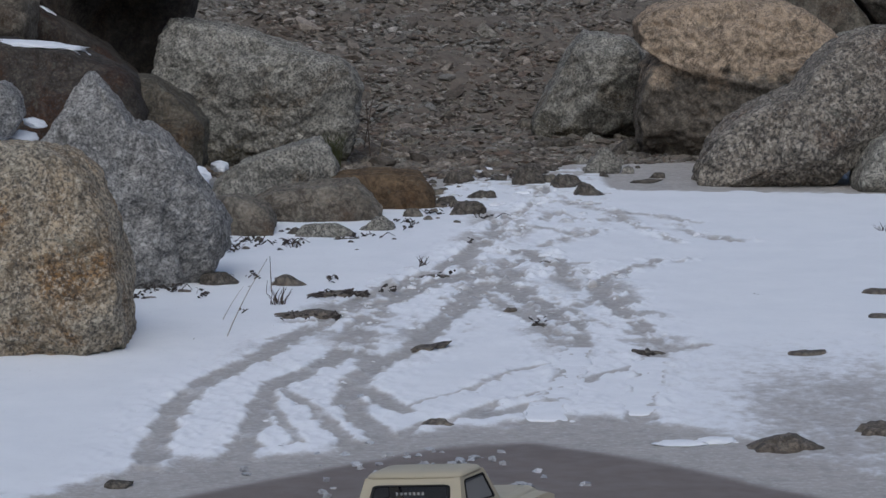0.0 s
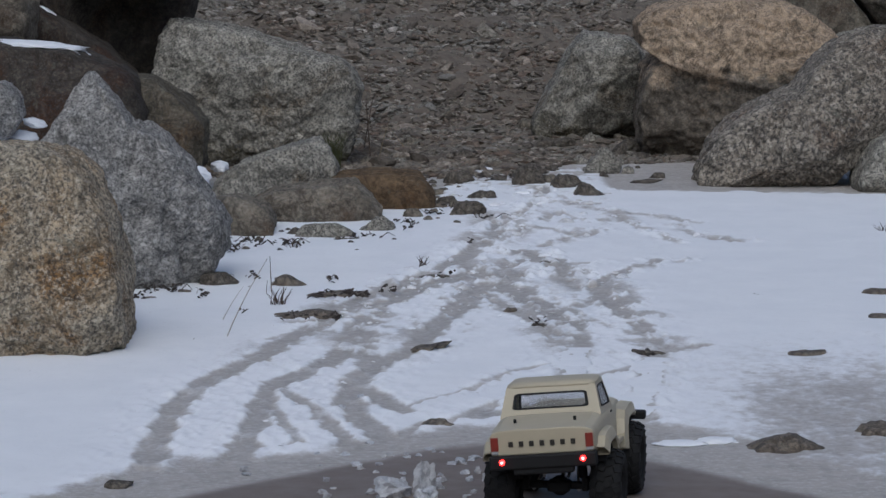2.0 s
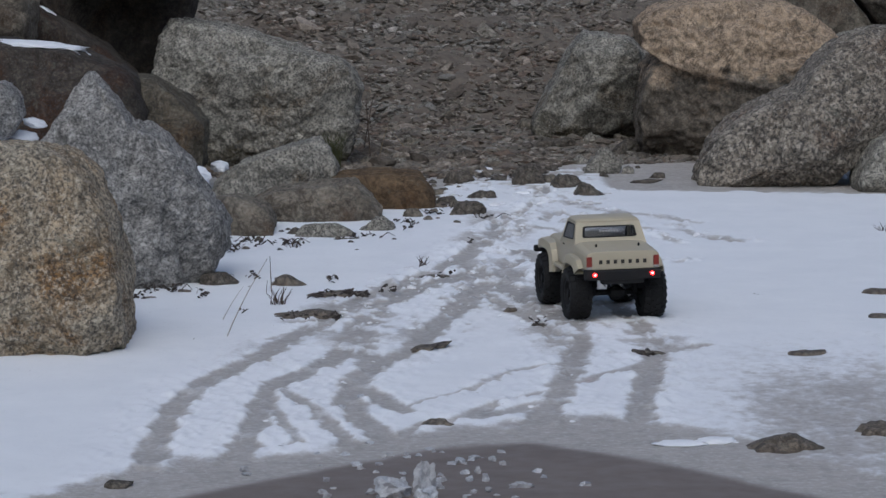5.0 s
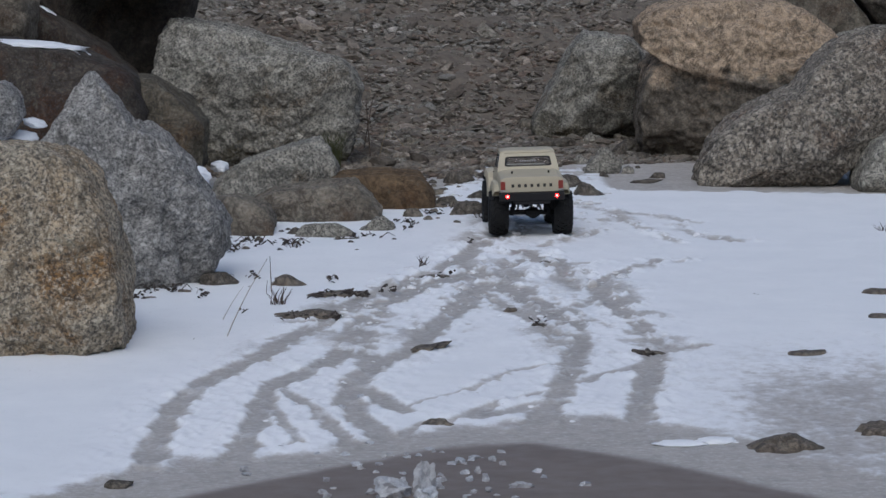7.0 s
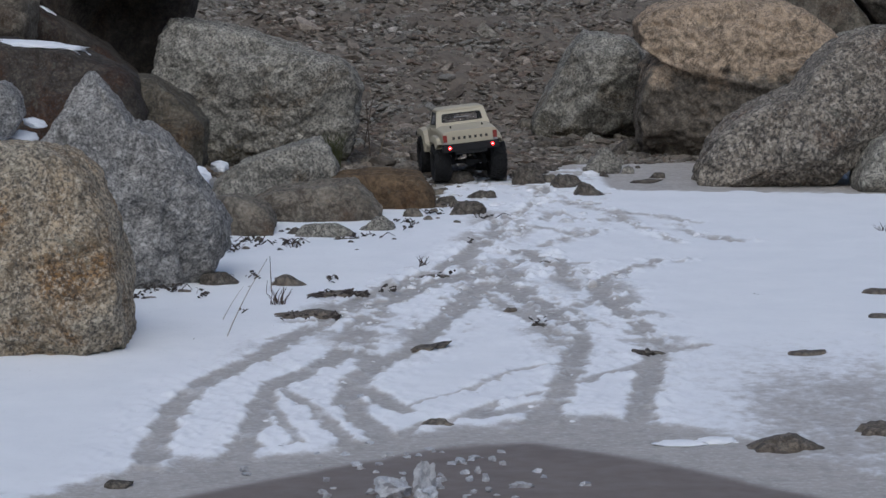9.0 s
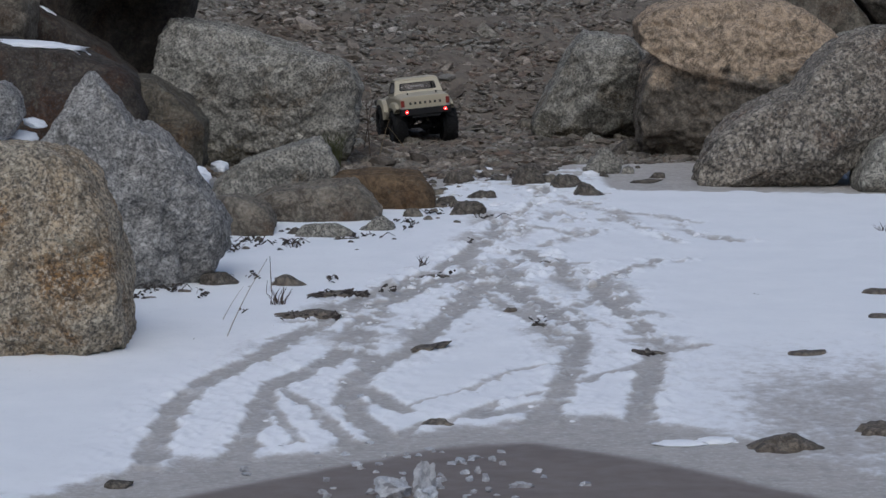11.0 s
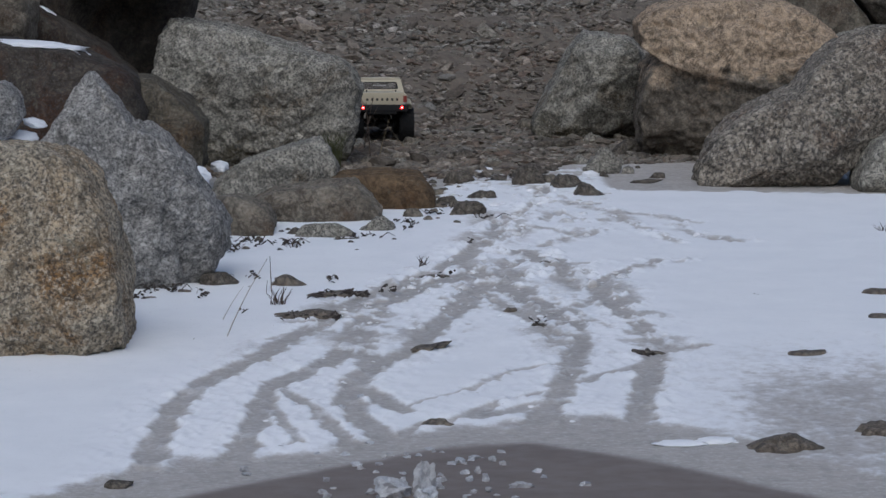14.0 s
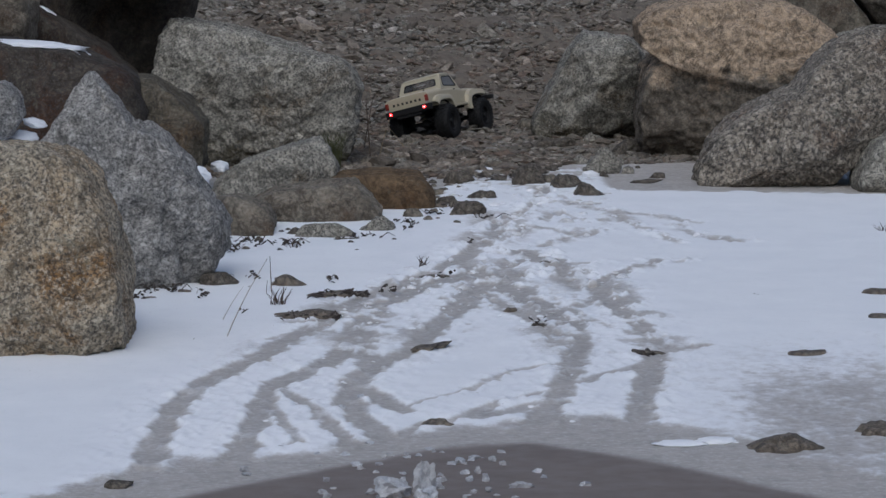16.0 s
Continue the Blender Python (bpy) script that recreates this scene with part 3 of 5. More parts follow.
boulder((1.038, 10.400, 0.155), 0.2, [(-173, 0.339), (-107, 0.259), (-90, 0.186), (-67, 0.151), (-22, 0.106), (18, 0.104), (99, 0.107), (116, 0.114), (131, 0.156), (154, 0.235)], SPECKLED_GRANITE, level=7, more=[(145, 0.095), (134, 0.121), (119, 0.171), (99, 0.242), (39, 0.382), (-36, 0.188), (-48, 0.145), (-48, 0.145), (-83, 0.149), (-162, 0.13), (162, 0.096)])
boulder((1.252, 10.241, 0.074), 0.15, [(164, 0.091), (145, 0.077), (125, 0.077), (86, 0.093), (11, 0.108), (-88, 0.091), (-160, 0.127)], GREY_GRANITE)
boulder((1.396, 11.750, 0.251), 0.2, [(-139, 0.15), (-90, 0.102), (11, 0.199), (91, 0.099), (101, 0.104), (126, 0.153)], GREY_GRANITE, level=6)
boulder((1.189, 11.960, 0.414), 0.2, [(-149, 0.106), (-102, 0.11), (-70, 0.142), (40, 0.102), (90, 0.127)], PALE_STONE)
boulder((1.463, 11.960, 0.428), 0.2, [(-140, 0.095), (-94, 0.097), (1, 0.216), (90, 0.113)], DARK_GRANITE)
stone((0.463, 10.643, 0.025), 0.04, [(-155, 0.06), (-90, 0.046), (-39, 0.053), (35, 0.037), (94, 0.045), (147, 0.034)], GREY_GRANITE)
stone((0.343, 11.327, 0.010), 0.04, [(-159, 0.079), (-90, 0.026), (-65, 0.038), (48, 0.053), (91, 0.025), (121, 0.041)], DARK_GRANITE)
stone((0.464, 11.504, 0.013), 0.03, [(-165, 0.034), (-90, 0.028), (-16, 0.031), (62, 0.023), (133, 0.023)], GREY_GRANITE)
stone((0.553, 11.148, 0.019), 0.04, [(-161, 0.049), (-90, 0.035), (-9, 0.045), (68, 0.034), (130, 0.024)], DARK_GRANITE)
stone((0.345, 10.218, 0.012), 0.03, [(-152, 0.045), (-94, 0.026), (-49, 0.039), (41, 0.033), (80, 0.024), (134, 0.036)], DARK_GRANITE)
stone((0.399, 10.001, 0.012), 0.03, [(-153, 0.046), (-95, 0.027), (-67, 0.03), (50, 0.022), (76, 0.022), (143, 0.034)], DARK_GRANITE)
stone((0.236, 10.327, 0.020), 0.035, [(-158, 0.047), (-90, 0.035), (-19, 0.046), (29, 0.041), (88, 0.035), (140, 0.032)], DARK_GRANITE)
stone((0.276, 11.952, 0.013), 0.03, [(-170, 0.04), (-95, 0.027), (-58, 0.03), (17, 0.036), (90, 0.028), (143, 0.031)], PALE_STONE)
stone((0.065, 9.543, 0.014), 0.035, [(-154, 0.05), (-90, 0.027), (-33, 0.042), (45, 0.036), (100, 0.022), (151, 0.039)], DARK_GRANITE)
stone((0.044, 10.369, 0.009), 0.03, [(-154, 0.041), (-94, 0.023), (-52, 0.027), (28, 0.038), (93, 0.022), (146, 0.034)], DARK_GRANITE)
stone((-0.077, 9.480, 0.008), 0.02, [(-162, 0.029), (-90, 0.019), (-48, 0.023), (32, 0.021), (93, 0.018), (146, 0.021)], PALE_STONE)
stone((-0.293, 9.051, 0.012), 0.035, [(-162, 0.067), (-90, 0.025), (-19, 0.064), (66, 0.032), (92, 0.024), (139, 0.05)], GREY_GRANITE)
stone((-0.168, 9.190, 0.009), 0.03, [(-147, 0.047), (-83, 0.026), (-16, 0.048), (56, 0.034), (121, 0.019)], GREY_GRANITE)
stone((-0.277, 11.374, 0.006), 0.03, [(-154, 0.038), (-90, 0.022), (-52, 0.028), (30, 0.033), (90, 0.022), (147, 0.032)], GREY_GRANITE)
stone((0.103, 9.922, 0.007), 0.02, [(-148, 0.038), (-90, 0.017), (-61, 0.022), (34, 0.034), (94, 0.015), (129, 0.022)], DARK_GRANITE)
stone((0.009, 9.784, 0.010), 0.02, [(-158, 0.033), (-90, 0.019), (-59, 0.021), (28, 0.028), (85, 0.018), (141, 0.024)], DARK_GRANITE)
stone((0.558, 6.082, 0.001), 0.05, [(-132, 0.051), (-88, 0.018), (-74, 0.023), (71, 0.027), (101, 0.016), (126, 0.028)], FLAT_STONE)
stone((0.748, 6.226, 0.004), 0.04, [(-92, 0.018), (1, 0.041), (98, 0.014), (146, 0.03)], FLAT_STONE)
stone((0.699, 7.118, 0.000), 0.025, [(-90, 0.009), (-64, 0.013), (93, 0.008), (124, 0.015)], FLAT_STONE)
stone((0.952, 7.994, 0.000), 0.03, [(-135, 0.031), (-91, 0.011), (1, 0.042), (91, 0.011), (118, 0.019)], FLAT_STONE)
stone((0.909, 7.628, 0.000), 0.03, [(-91, 0.008), (1, 0.041), (91, 0.008), (108, 0.011)], FLAT_STONE)
stone((0.682, 7.986, -0.000), 0.02, [(-88, 0.005), (88, 0.005), (107, 0.008)], FLAT_STONE)
stone((-0.297, 7.644, 0.000), 0.05, [(-111, 0.037), (-87, 0.012), (-40, 0.059), (83, 0.019), (94, 0.012), (113, 0.028)], FLAT_STONE)
stone((-0.346, 8.134, 0.007), 0.03, [(-90, 0.016), (-42, 0.032), (62, 0.015), (95, 0.015), (155, 0.032)], FLAT_STONE)
stone((-0.237, 7.966, 0.002), 0.04, [(-121, 0.043), (-90, 0.011), (-70, 0.028), (50, 0.049), (92, 0.009), (107, 0.019)], FLAT_STONE)
stone((-0.496, 8.162, 0.007), 0.03, [(-87, 0.017), (-40, 0.035), (59, 0.024), (95, 0.019), (160, 0.039)], DARK_GRANITE)
stone((-0.016, 7.202, 0.004), 0.02, [(-87, 0.01), (-50, 0.012), (101, 0.008), (135, 0.012)], DARK_GRANITE)
stone((-0.049, 7.166, 0.002), 0.03, [(-87, 0.009), (-58, 0.011), (96, 0.009), (131, 0.01)], FLAT_STONE)
stone((0.144, 7.738, 0.002), 0.02, [(-90, 0.009), (-55, 0.013), (41, 0.015), (93, 0.009), (135, 0.014)], FLAT_STONE)
stone((0.201, 7.517, 0.000), 0.015, [(-90, 0.007), (-75, 0.007), (87, 0.006), (117, 0.01)], DARK_GRANITE)
stone((-0.009, 6.320, 0.000), 0.03, [(-90, 0.01), (-50, 0.017), (53, 0.017), (92, 0.009), (123, 0.013)], FLAT_STONE)
stone((-0.521, 5.745, 0.000), 0.02, [(-90, 0.008), (-65, 0.009), (87, 0.008), (130, 0.009)], DARK_GRANITE)
stone((0.405, 7.132, 0.001), 0.015, [(-110, 0.008), (-79, 0.007), (83, 0.006)], DARK_GRANITE)
stone((0.613, 10.494, 0.003), 0.012, [(-111, 0.01), (-70, 0.011), (30, 0.015), (81, 0.01), (135, 0.012)], DARK_GRANITE)
stone((0.554, 10.357, 0.002), 0.015, [(-98, 0.006), (-74, 0.012), (92, 0.007), (117, 0.015)], DARK_GRANITE)
stone((-0.633, 7.914, -0.001), 0.02, [(-100, 0.005), (-80, 0.007), (88, 0.006), (111, 0.01)], FLAT_STONE)
stone((-0.027, 8.290, 0.000), 0.02, [(-94, 0.006), (-71, 0.015), (53, 0.028), (93, 0.006), (110, 0.013)], FLAT_STONE)
stone((-0.249, 8.989, 0.002), 0.015, [(-100, 0.008), (-63, 0.012), (86, 0.009), (127, 0.011)], DARK_GRANITE)
stone((0.234, 8.532, -0.001), 0.02, [(-106, 0.007), (-70, 0.009), (82, 0.007), (125, 0.01)], FLAT_STONE)


def rubble(x0, x1, y0, y1, number, low, high, materials, seed):
    """Loose stones strewn over a stretch of the shore."""
    rnd = random.Random(seed)
    for _ in range(number):
        x, y, r = rnd.uniform(x0, x1), rnd.uniform(y0, y1), low + (high - low) * rnd.random() ** 2
        turn = rnd.uniform(0, 60)
        sides = [(turn + 60 * k, r * rnd.uniform(0.7, 1.1) * (0.6 if 40 < (turn + 60 * k) % 180 < 140 else 1)) for k in range(6)]
        z = float(bank_height(np.array([x]), np.array([y]))[0])
        ob = rock_mesh("stone", (x, y, z + r * 0.16), r * 0.8, sides, rnd.choice(materials), 3, 18, 1.2)
        tagged(ob, "small grey-brown stone among shore gravel and slush", "stone", "rubble along the shore")


rubble(-0.04, 0.05, 9.3, 10.3, 24, 0.009, 0.026, (DARK_GRANITE, PALE_STONE, FLAT_STONE), 3)
rubble(-0.04, 0.34, 10.35, 10.85, 44, 0.008, 0.026, (DARK_GRANITE, PALE_STONE, FLAT_STONE), 8)
rubble(-0.58, -0.12, 8.75, 9.15, 16, 0.006, 0.02, (DARK_GRANITE, FLAT_STONE), 4)
rubble(-0.3, 0.3, 10.75, 11.9, 46, 0.012, 0.034, (DARK_GRANITE, PALE_STONE, GREY_GRANITE, FLAT_STONE), 5)
rubble(0.3, 0.62, 10.5, 11.3, 16, 0.01, 0.028, (DARK_GRANITE, GREY_GRANITE), 6)
rubble(-0.62, -0.3, 7.9, 8.25, 8, 0.006, 0.018, (DARK_GRANITE, FLAT_STONE), 7)
rubble(-0.45, -0.34, 9.08, 9.25, 7, 0.012, 0.026, (DARK_GRANITE, FLAT_STONE), 9)


# ---- gravel of the bank ----
def build_gravel():
    """Flat-lying angular shards in every size, bedded on the bank."""
    rnd = np.random.RandomState(4)
    shapes = []
    ball, tri = unit_ball(2)
    for k in range(24):
        v = ball * (1 + 0.3 * fbm(ball * 1.6 + 31 * k, 3, k))[:, None]
        for c in rnd.normal(size=(8, 3)):
            c = c / np.linalg.norm(c)
            v = v - np.maximum(v @ c - rnd.uniform(0.45, 0.8), 0)[:, None] * c
        shapes.append(v)
    lump, few = unit_ball(1)
    chips = [lump * rnd.uniform(0.65, 1.3, (len(lump), 1)) for _ in range(24)]
    verts, faces, base = [], [], 0
    for size, number in ((0.038, 60), (0.026, 420), (0.018, 3200), (0.0125, 17000), (0.0088, 28000), (0.0062, 20000)):
        small = size < 0.015
        xs, ys = rnd.uniform(-1.3, 1.35, number), rnd.uniform(10.4, 13.6, number)
        keep = ys > shore(xs) - 0.02 - rnd.uniform(0, 0.14, number) * (xs < 0.3)
        xs, ys = xs[keep], ys[keep]
        zs = bank_height(xs, ys)
        lie = np.where(ys > 12.15, 0.2, 0.0)
        for x, y, z, slope in zip(xs, ys, zs, lie):
            r = size * rnd.uniform(0.65, 1.35)
            a = rnd.normal(0, 0.5) if rnd.uniform() < 0.75 else rnd.uniform(0, 6.283)
            q = (chips if small else shapes)[rnd.randint(24)]
            flat = q * np.array([r * rnd.uniform(0.9, 1.5), r * rnd.uniform(0.55, 0.95), r * rnd.uniform(0.3, 0.65)])
            c, s = math.cos(a), math.sin(a)
            w = np.stack([flat[:, 0] * c - flat[:, 1] * s, flat[:, 0] * s + flat[:, 1] * c, flat[:, 2]], 1)
            tip = rnd.normal(0, 0.2, 2)
            w[:, 2] += w[:, 1] * (slope + tip[0]) + w[:, 0] * tip[1]
            verts.append(w + np.array([x, y, z + r * 0.22]))
            faces.append((few if small else tri) + base)
            base += len(w)
    ob = mesh_object("gravel", np.concatenate(verts), np.concatenate(faces), GRAVEL, smooth=False)
    tagged(ob, "brown and grey flat gravel covering the bank", "gravel", kind="stuff")


build_gravel()


# ---- plants and litter ----
def stem(bm, points, r0, r1, n=5):
    """A tapering crooked stalk through the points."""
    rows = []
    for k, p in enumerate(points):
        r = r0 + (r1 - r0) * k / (len(points) - 1)
        rows.append([(p[0] + r * math.cos(a * math.tau / n), p[1], p[2] + r * math.sin(a * math.tau / n)) if abs(points[-1][2] - points[0][2]) < 0.3 * abs(points[-1][0] - points[0][0])
                     else (p[0] + r * math.cos(a * math.tau / n), p[1] + r * math.sin(a * math.tau / n), p[2]) for a in range(n)])
    loft(bm, rows)


def loft(bm, rings, caps=True):
    """Skin between closed rings of equally many points."""
    loops = [[bm.verts.new(p) for p in ring] for ring in rings]
    for a, b in zip(loops, loops[1:]):
        for k in range(len(a)):
            bm.faces.new((a[k], a[k - 1], b[k - 1], b[k]))
    if caps:
        bm.faces.new(loops[0])
        bm.faces.new(loops[-1][::-1])


def thing_mesh(name, bm, material, label, category, place=(0, 0, 0), group="", kind=""):
    me = bpy.data.meshes.new(name)
    bmesh.ops.recalc_face_normals(bm, faces=bm.faces)
    bm.to_mesh(me)
    bm.free()
    me.materials.append(material)
    ob = new(name, me)
    ob.location = place
    return tagged(ob, label, category, group, kind)


def dead_stalk(x, y, z, lean_x, lean_y, height, r=0.0016, label="thin bare dead stalk standing in the snow", material=TWIG, twigs=0, seed=1):
    rnd = random.Random(seed)
    bm = bmesh.new()
    pts = [(lean_x * t ** 1.2 + 0.006 * height * rnd.uniform(-1, 1), lean_y * t, height * t - 0.006) for t in (0, 0.2, 0.4, 0.6, 0.8, 1)]
    stem(bm, pts, r, r * 0.5)
    for k in range(twigs):
        t = rnd.uniform(0.35, 0.95)
        b = (lean_x * t, lean_y * t, height * t)
        d = rnd.choice((-1, 1))
        ln = height * rnd.uniform(0.1, 0.28)
        stem(bm, [b, (b[0] + d * ln * 0.45, b[1], b[2] + ln * 0.5), (b[0] + d * ln * 0.7, b[1] + 0.01, b[2] + ln)], r * 0.6, r * 0.3)
    thing_mesh("dead_stalk", bm, material, label, "twig", (x, y, z), "dead stalks by the rocks")


def grass_tuft(x, y, z, count, height, spread, seed, label, material=TWIG):
    rnd = random.Random(seed)
    bm = bmesh.new()
    for _ in range(count):
        a, h = rnd.uniform(0, math.tau), height * rnd.uniform(0.4, 1)
        bx, by = spread * 0.5 * rnd.uniform(-1, 1), spread * 0.5 * rnd.uniform(-1, 1)
        lx, ly = spread * 0.6 * math.cos(a), spread * 0.6 * math.sin(a)
        stem(bm, [(bx, by, -0.004), (bx + lx * 0.3, by + ly * 0.3, h * 0.55), (bx + lx, by + ly, h)], 0.0011, 0.0005, 4)
    thing_mesh("grass_tuft", bm, material, label, "grass", (x, y, z), "dead grass tufts")


def litter(x, y, z, length, count, seed, label="black wet leaf litter and twigs on snow"):
    """A drift of sodden leaves and bits of bark."""
    rnd = random.Random(seed)
    bm = bmesh.new()
    for _ in range(count):
        bx, by = length * 0.5 * rnd.uniform(-1, 1), 0.05 * rnd.uniform(-1, 1)
        r = rnd.uniform(0.002, 0.0055)
        a = rnd.uniform(0, math.tau)
        m = Matrix.LocRotScale((bx, by, rnd.uniform(0.0, 0.008)), Euler((rnd.uniform(-0.7, 0.7), rnd.uniform(-0.7, 0.7), a)), (r * 1.7, r, r * 0.35))
        bmesh.ops.create_icosphere(bm, subdivisions=1, radius=1, matrix=m)
    for _ in range(count // 7 if count > 11 else 0):
        bx = length * 0.5 * rnd.uniform(-1, 1)
        dx = rnd.uniform(-0.04, 0.04)
        stem(bm, [(bx, 0, 0), (bx + dx * 0.5, 0.01, 0.012), (bx + dx, 0.0, rnd.uniform(0.0, 0.013))], 0.0014, 0.0007, 4)
    thing_mesh("leaf_litter", bm, DEBRIS, label, "leaf litter", (x, y, z), "wet litter on the snow")


dead_stalk(-0.437, 7.349, 0.000, 0.085, 0, 0.168, 0.0011, material=STRAW)
dead_stalk(-0.461, 7.585, 0.000, 0.047, 0, 0.080, 0.0008, material=STRAW)
dead_stalk(-0.375, 8.011, 0.000, -0.003, 0, 0.090, 0.0013)
dead_stalk(-0.387, 8.011, 0.000, 0.003, 0, 0.037, 0.001)
dead_stalk(-0.498, 7.301, 0.000, 0.001, 0, 0.015, 0.001)
dead_stalk(-0.540, 7.993, 0.000, 0.006, 0, 0.021, 0.001)
dead_stalk(1.100, 9.166, 0.000, -0.029, 0, 0.024, 0.001, twigs=2)
grass_tuft(-0.354, 7.819, 0.000, 22, 0.045, 0.03, 1, "dead brown grass tuft poking through snow")
grass_tuft(-0.047, 8.466, 0.000, 16, 0.03, 0.02, 2, "small dead brown plant on the snow")
grass_tuft(-0.358, 8.813, 0.000, 14, 0.03, 0.03, 3, "dark dead plant remains on snow")
grass_tuft(1.093, 9.166, 0.000, 12, 0.03, 0.03, 4, "dead twiggy plant on the snow")
litter(-0.360, 8.871, 0.008, 0.05, 30, 1)
litter(-0.433, 8.837, 0.008, 0.06, 12, 2)
litter(-0.510, 8.758, 0.008, 0.05, 26, 3)
litter(-0.519, 7.946, 0.008, 0.03, 10, 4)
litter(-0.225, 7.946, 0.008, 0.13, 40, 5)
litter(-0.116, 8.001, 0.008, 0.04, 12, 6)
litter(-0.245, 8.203, 0.008, 0.03, 6, 7)
litter(0.076, 8.882, 0.008, 0.03, 6, 8)
litter(-0.274, 7.610, 0.008, 0.12, 18, 9)
litter(-0.418, 7.670, 0.008, 0.02, 4, 10)
litter(-0.424, 8.252, 0.008, 0.04, 8, 11)
litter(0.110, 9.417, 0.008, 0.05, 14, 12)
litter(-0.020, 9.509, 0.008, 0.05, 14, 13)
litter(-0.104, 9.191, 0.008, 0.05, 8, 14)
litter(0.396, 7.110, 0.005, 0.02, 4, 15)
litter(0.198, 7.510, 0.008, 0.04, 8, 16)
litter(0.008, 8.272, 0.008, 0.05, 8, 18)
litter(-0.251, 8.203, 0.008, 0.03, 4, 20)
litter(0.145, 10.412, 0.008, 0.1, 24, 21)
litter(0.024, 9.682, 0.008, 0.08, 20, 22)
dead_stalk(-0.215, 10.943, 0.0, -0.013, 0.0, 0.185, 0.0024, "thin leafless sapling beside the big boulder", twigs=3, seed=4)
dead_stalk(-0.243, 11.169, 0.0, 0.031, 0.0, 0.184, 0.0018, "thin leafless sapling beside the big boulder", twigs=2, seed=5)
dead_stalk(-0.194, 10.909, 0.0, 0.037, 0.0, 0.143, 0.0012, "dry straw stalk leaning by the boulder", STRAW, seed=6)
dead_stalk(-0.107, 11.259, 0.0, -0.059, 0.0, 0.083, 0.0015, "dry straw stalk leaning by the boulder", STRAW, seed=7)
dead_stalk(0.711, 10.994, 0.0, -0.051, 0.0, 0.073, 0.0009, "dry straw stalk leaning by the boulder", STRAW, seed=8)
dead_stalk(-0.251, 11.350, 0.0, -0.048, 0.0, 0.087, 0.0012, "dry straw stalk leaning by the boulder", STRAW, seed=9)
dead_stalk(-0.795, 11.405, 0.0, 0.015, 0.0, 0.100, 0.0012, "dry straw stalk leaning by the boulder", STRAW, seed=10)
grass_tuft(-0.314, 11.116, 0.0, 60, 0.07, 0.05, 5, "olive moss and grass at the boulder foot", MOSS)
grass_tuft(-0.325, 10.715, 0.0, 110, 0.115, 0.05, 15, "olive moss and grass at the boulder foot", MOSS)
litter(-0.613, 8.044, 0.006, 0.08, 30, 31)
litter(-0.505, 8.215, 0.006, 0.07, 30, 32)
litter(-0.487, 8.931, 0.006, 0.1, 26, 33)
litter(-0.200, 9.012, 0.006, 0.1, 20, 34)
litter(-0.092, 9.312, 0.006, 0.06, 14, 35)
litter(-0.650, 7.898, 0.006, 0.05, 10, 36)


def snow_patch(x, y, z, w, d, h, seed, tilt=0.0, label="patch of snow lodged between the boulders"):
    way, faces = unit_ball(4)
    v = way * np.array([w, d, h])
    v = v * (1 + 0.2 * fbm(way * 2.4 + seed * 5.1, 4, seed))[:, None]
    ob = mesh_object("snow_patch", v, faces, SNOW)
    ob.data.attributes.new("cover", "FLOAT", "POINT").data.foreach_set("value", np.ones(len(v), np.float32))
    ob.matrix_basis = pose(x, y, z, 0, tilt, 0)
    tagged(ob, label, "snow", "snow patches on the rocks")


snow_patch(-1.114, 9.950, 0.418, 0.15, 0.1, 0.01, 1, 4, "strip of snow lying on a dark boulder")
snow_patch(-1.008, 9.950, 0.401, 0.055, 0.08, 0.01, 2, 10, "strip of snow lying on a dark boulder")
snow_patch(-1.154, 10.789, 0.453, 0.035, 0.06, 0.012, 3, 32, "strip of snow lying on a dark boulder")
snow_patch(-1.059, 9.301, 0.227, 0.035, 0.06, 0.016, 4, 8, "patch of snow lodged between the boulders")
snow_patch(-1.036, 9.354, 0.258, 0.03, 0.05, 0.012, 5, 12, "patch of snow lodged between the boulders")
snow_patch(-1.095, 9.301, 0.217, 0.02, 0.05, 0.018, 6, 0, "patch of snow lodged between the boulders")
snow_patch(-0.586, 8.929, 0.165, 0.024, 0.06, 0.02, 7, 35, "patch of snow lodged between the boulders")
snow_patch(-0.613, 10.098, 0.073, 0.026, 0.06, 0.014, 8, 5, "patch of snow lodged between the boulders")
snow_patch(1.139, 10.524, -0.005, 0.02, 0.05, 0.018, 9, 0, "patch of snow lodged between the boulders")


def ice_chunk(x, y, size, high, seed, turn=0.0, label="broken chunk of cloudy ice lying in the pool"):
    """A splintered lump: a ball with flat breaks, its rim frayed."""
    rnd = np.random.RandomState(seed)
    way, faces = unit_ball(4)
    shape = np.array([size, size * 0.8, high])
    v = way * shape
    for _ in range(11):
        c = rnd.normal(size=3)
        c /= np.linalg.norm(c)
        lim = rnd.uniform(0.4, 0.58) * np.abs(shape * c).sum()
        v = v - np.maximum(v @ c - lim, 0)[:, None] * c
    v = v * (1 + 0.34 * fbm(way * 1.7 + seed * 3.1, 4, seed) + 0.1 * fbm(way * 6 + seed, 3, seed + 9))[:, None]
    ob = mesh_object("ice_chunk", v, faces, ICE, smooth=False)
    ob.matrix_basis = pose(x, y, high * 0.25, 0, 0, turn)
    tagged(ob, label, "ice", "ice chunks in the pool")


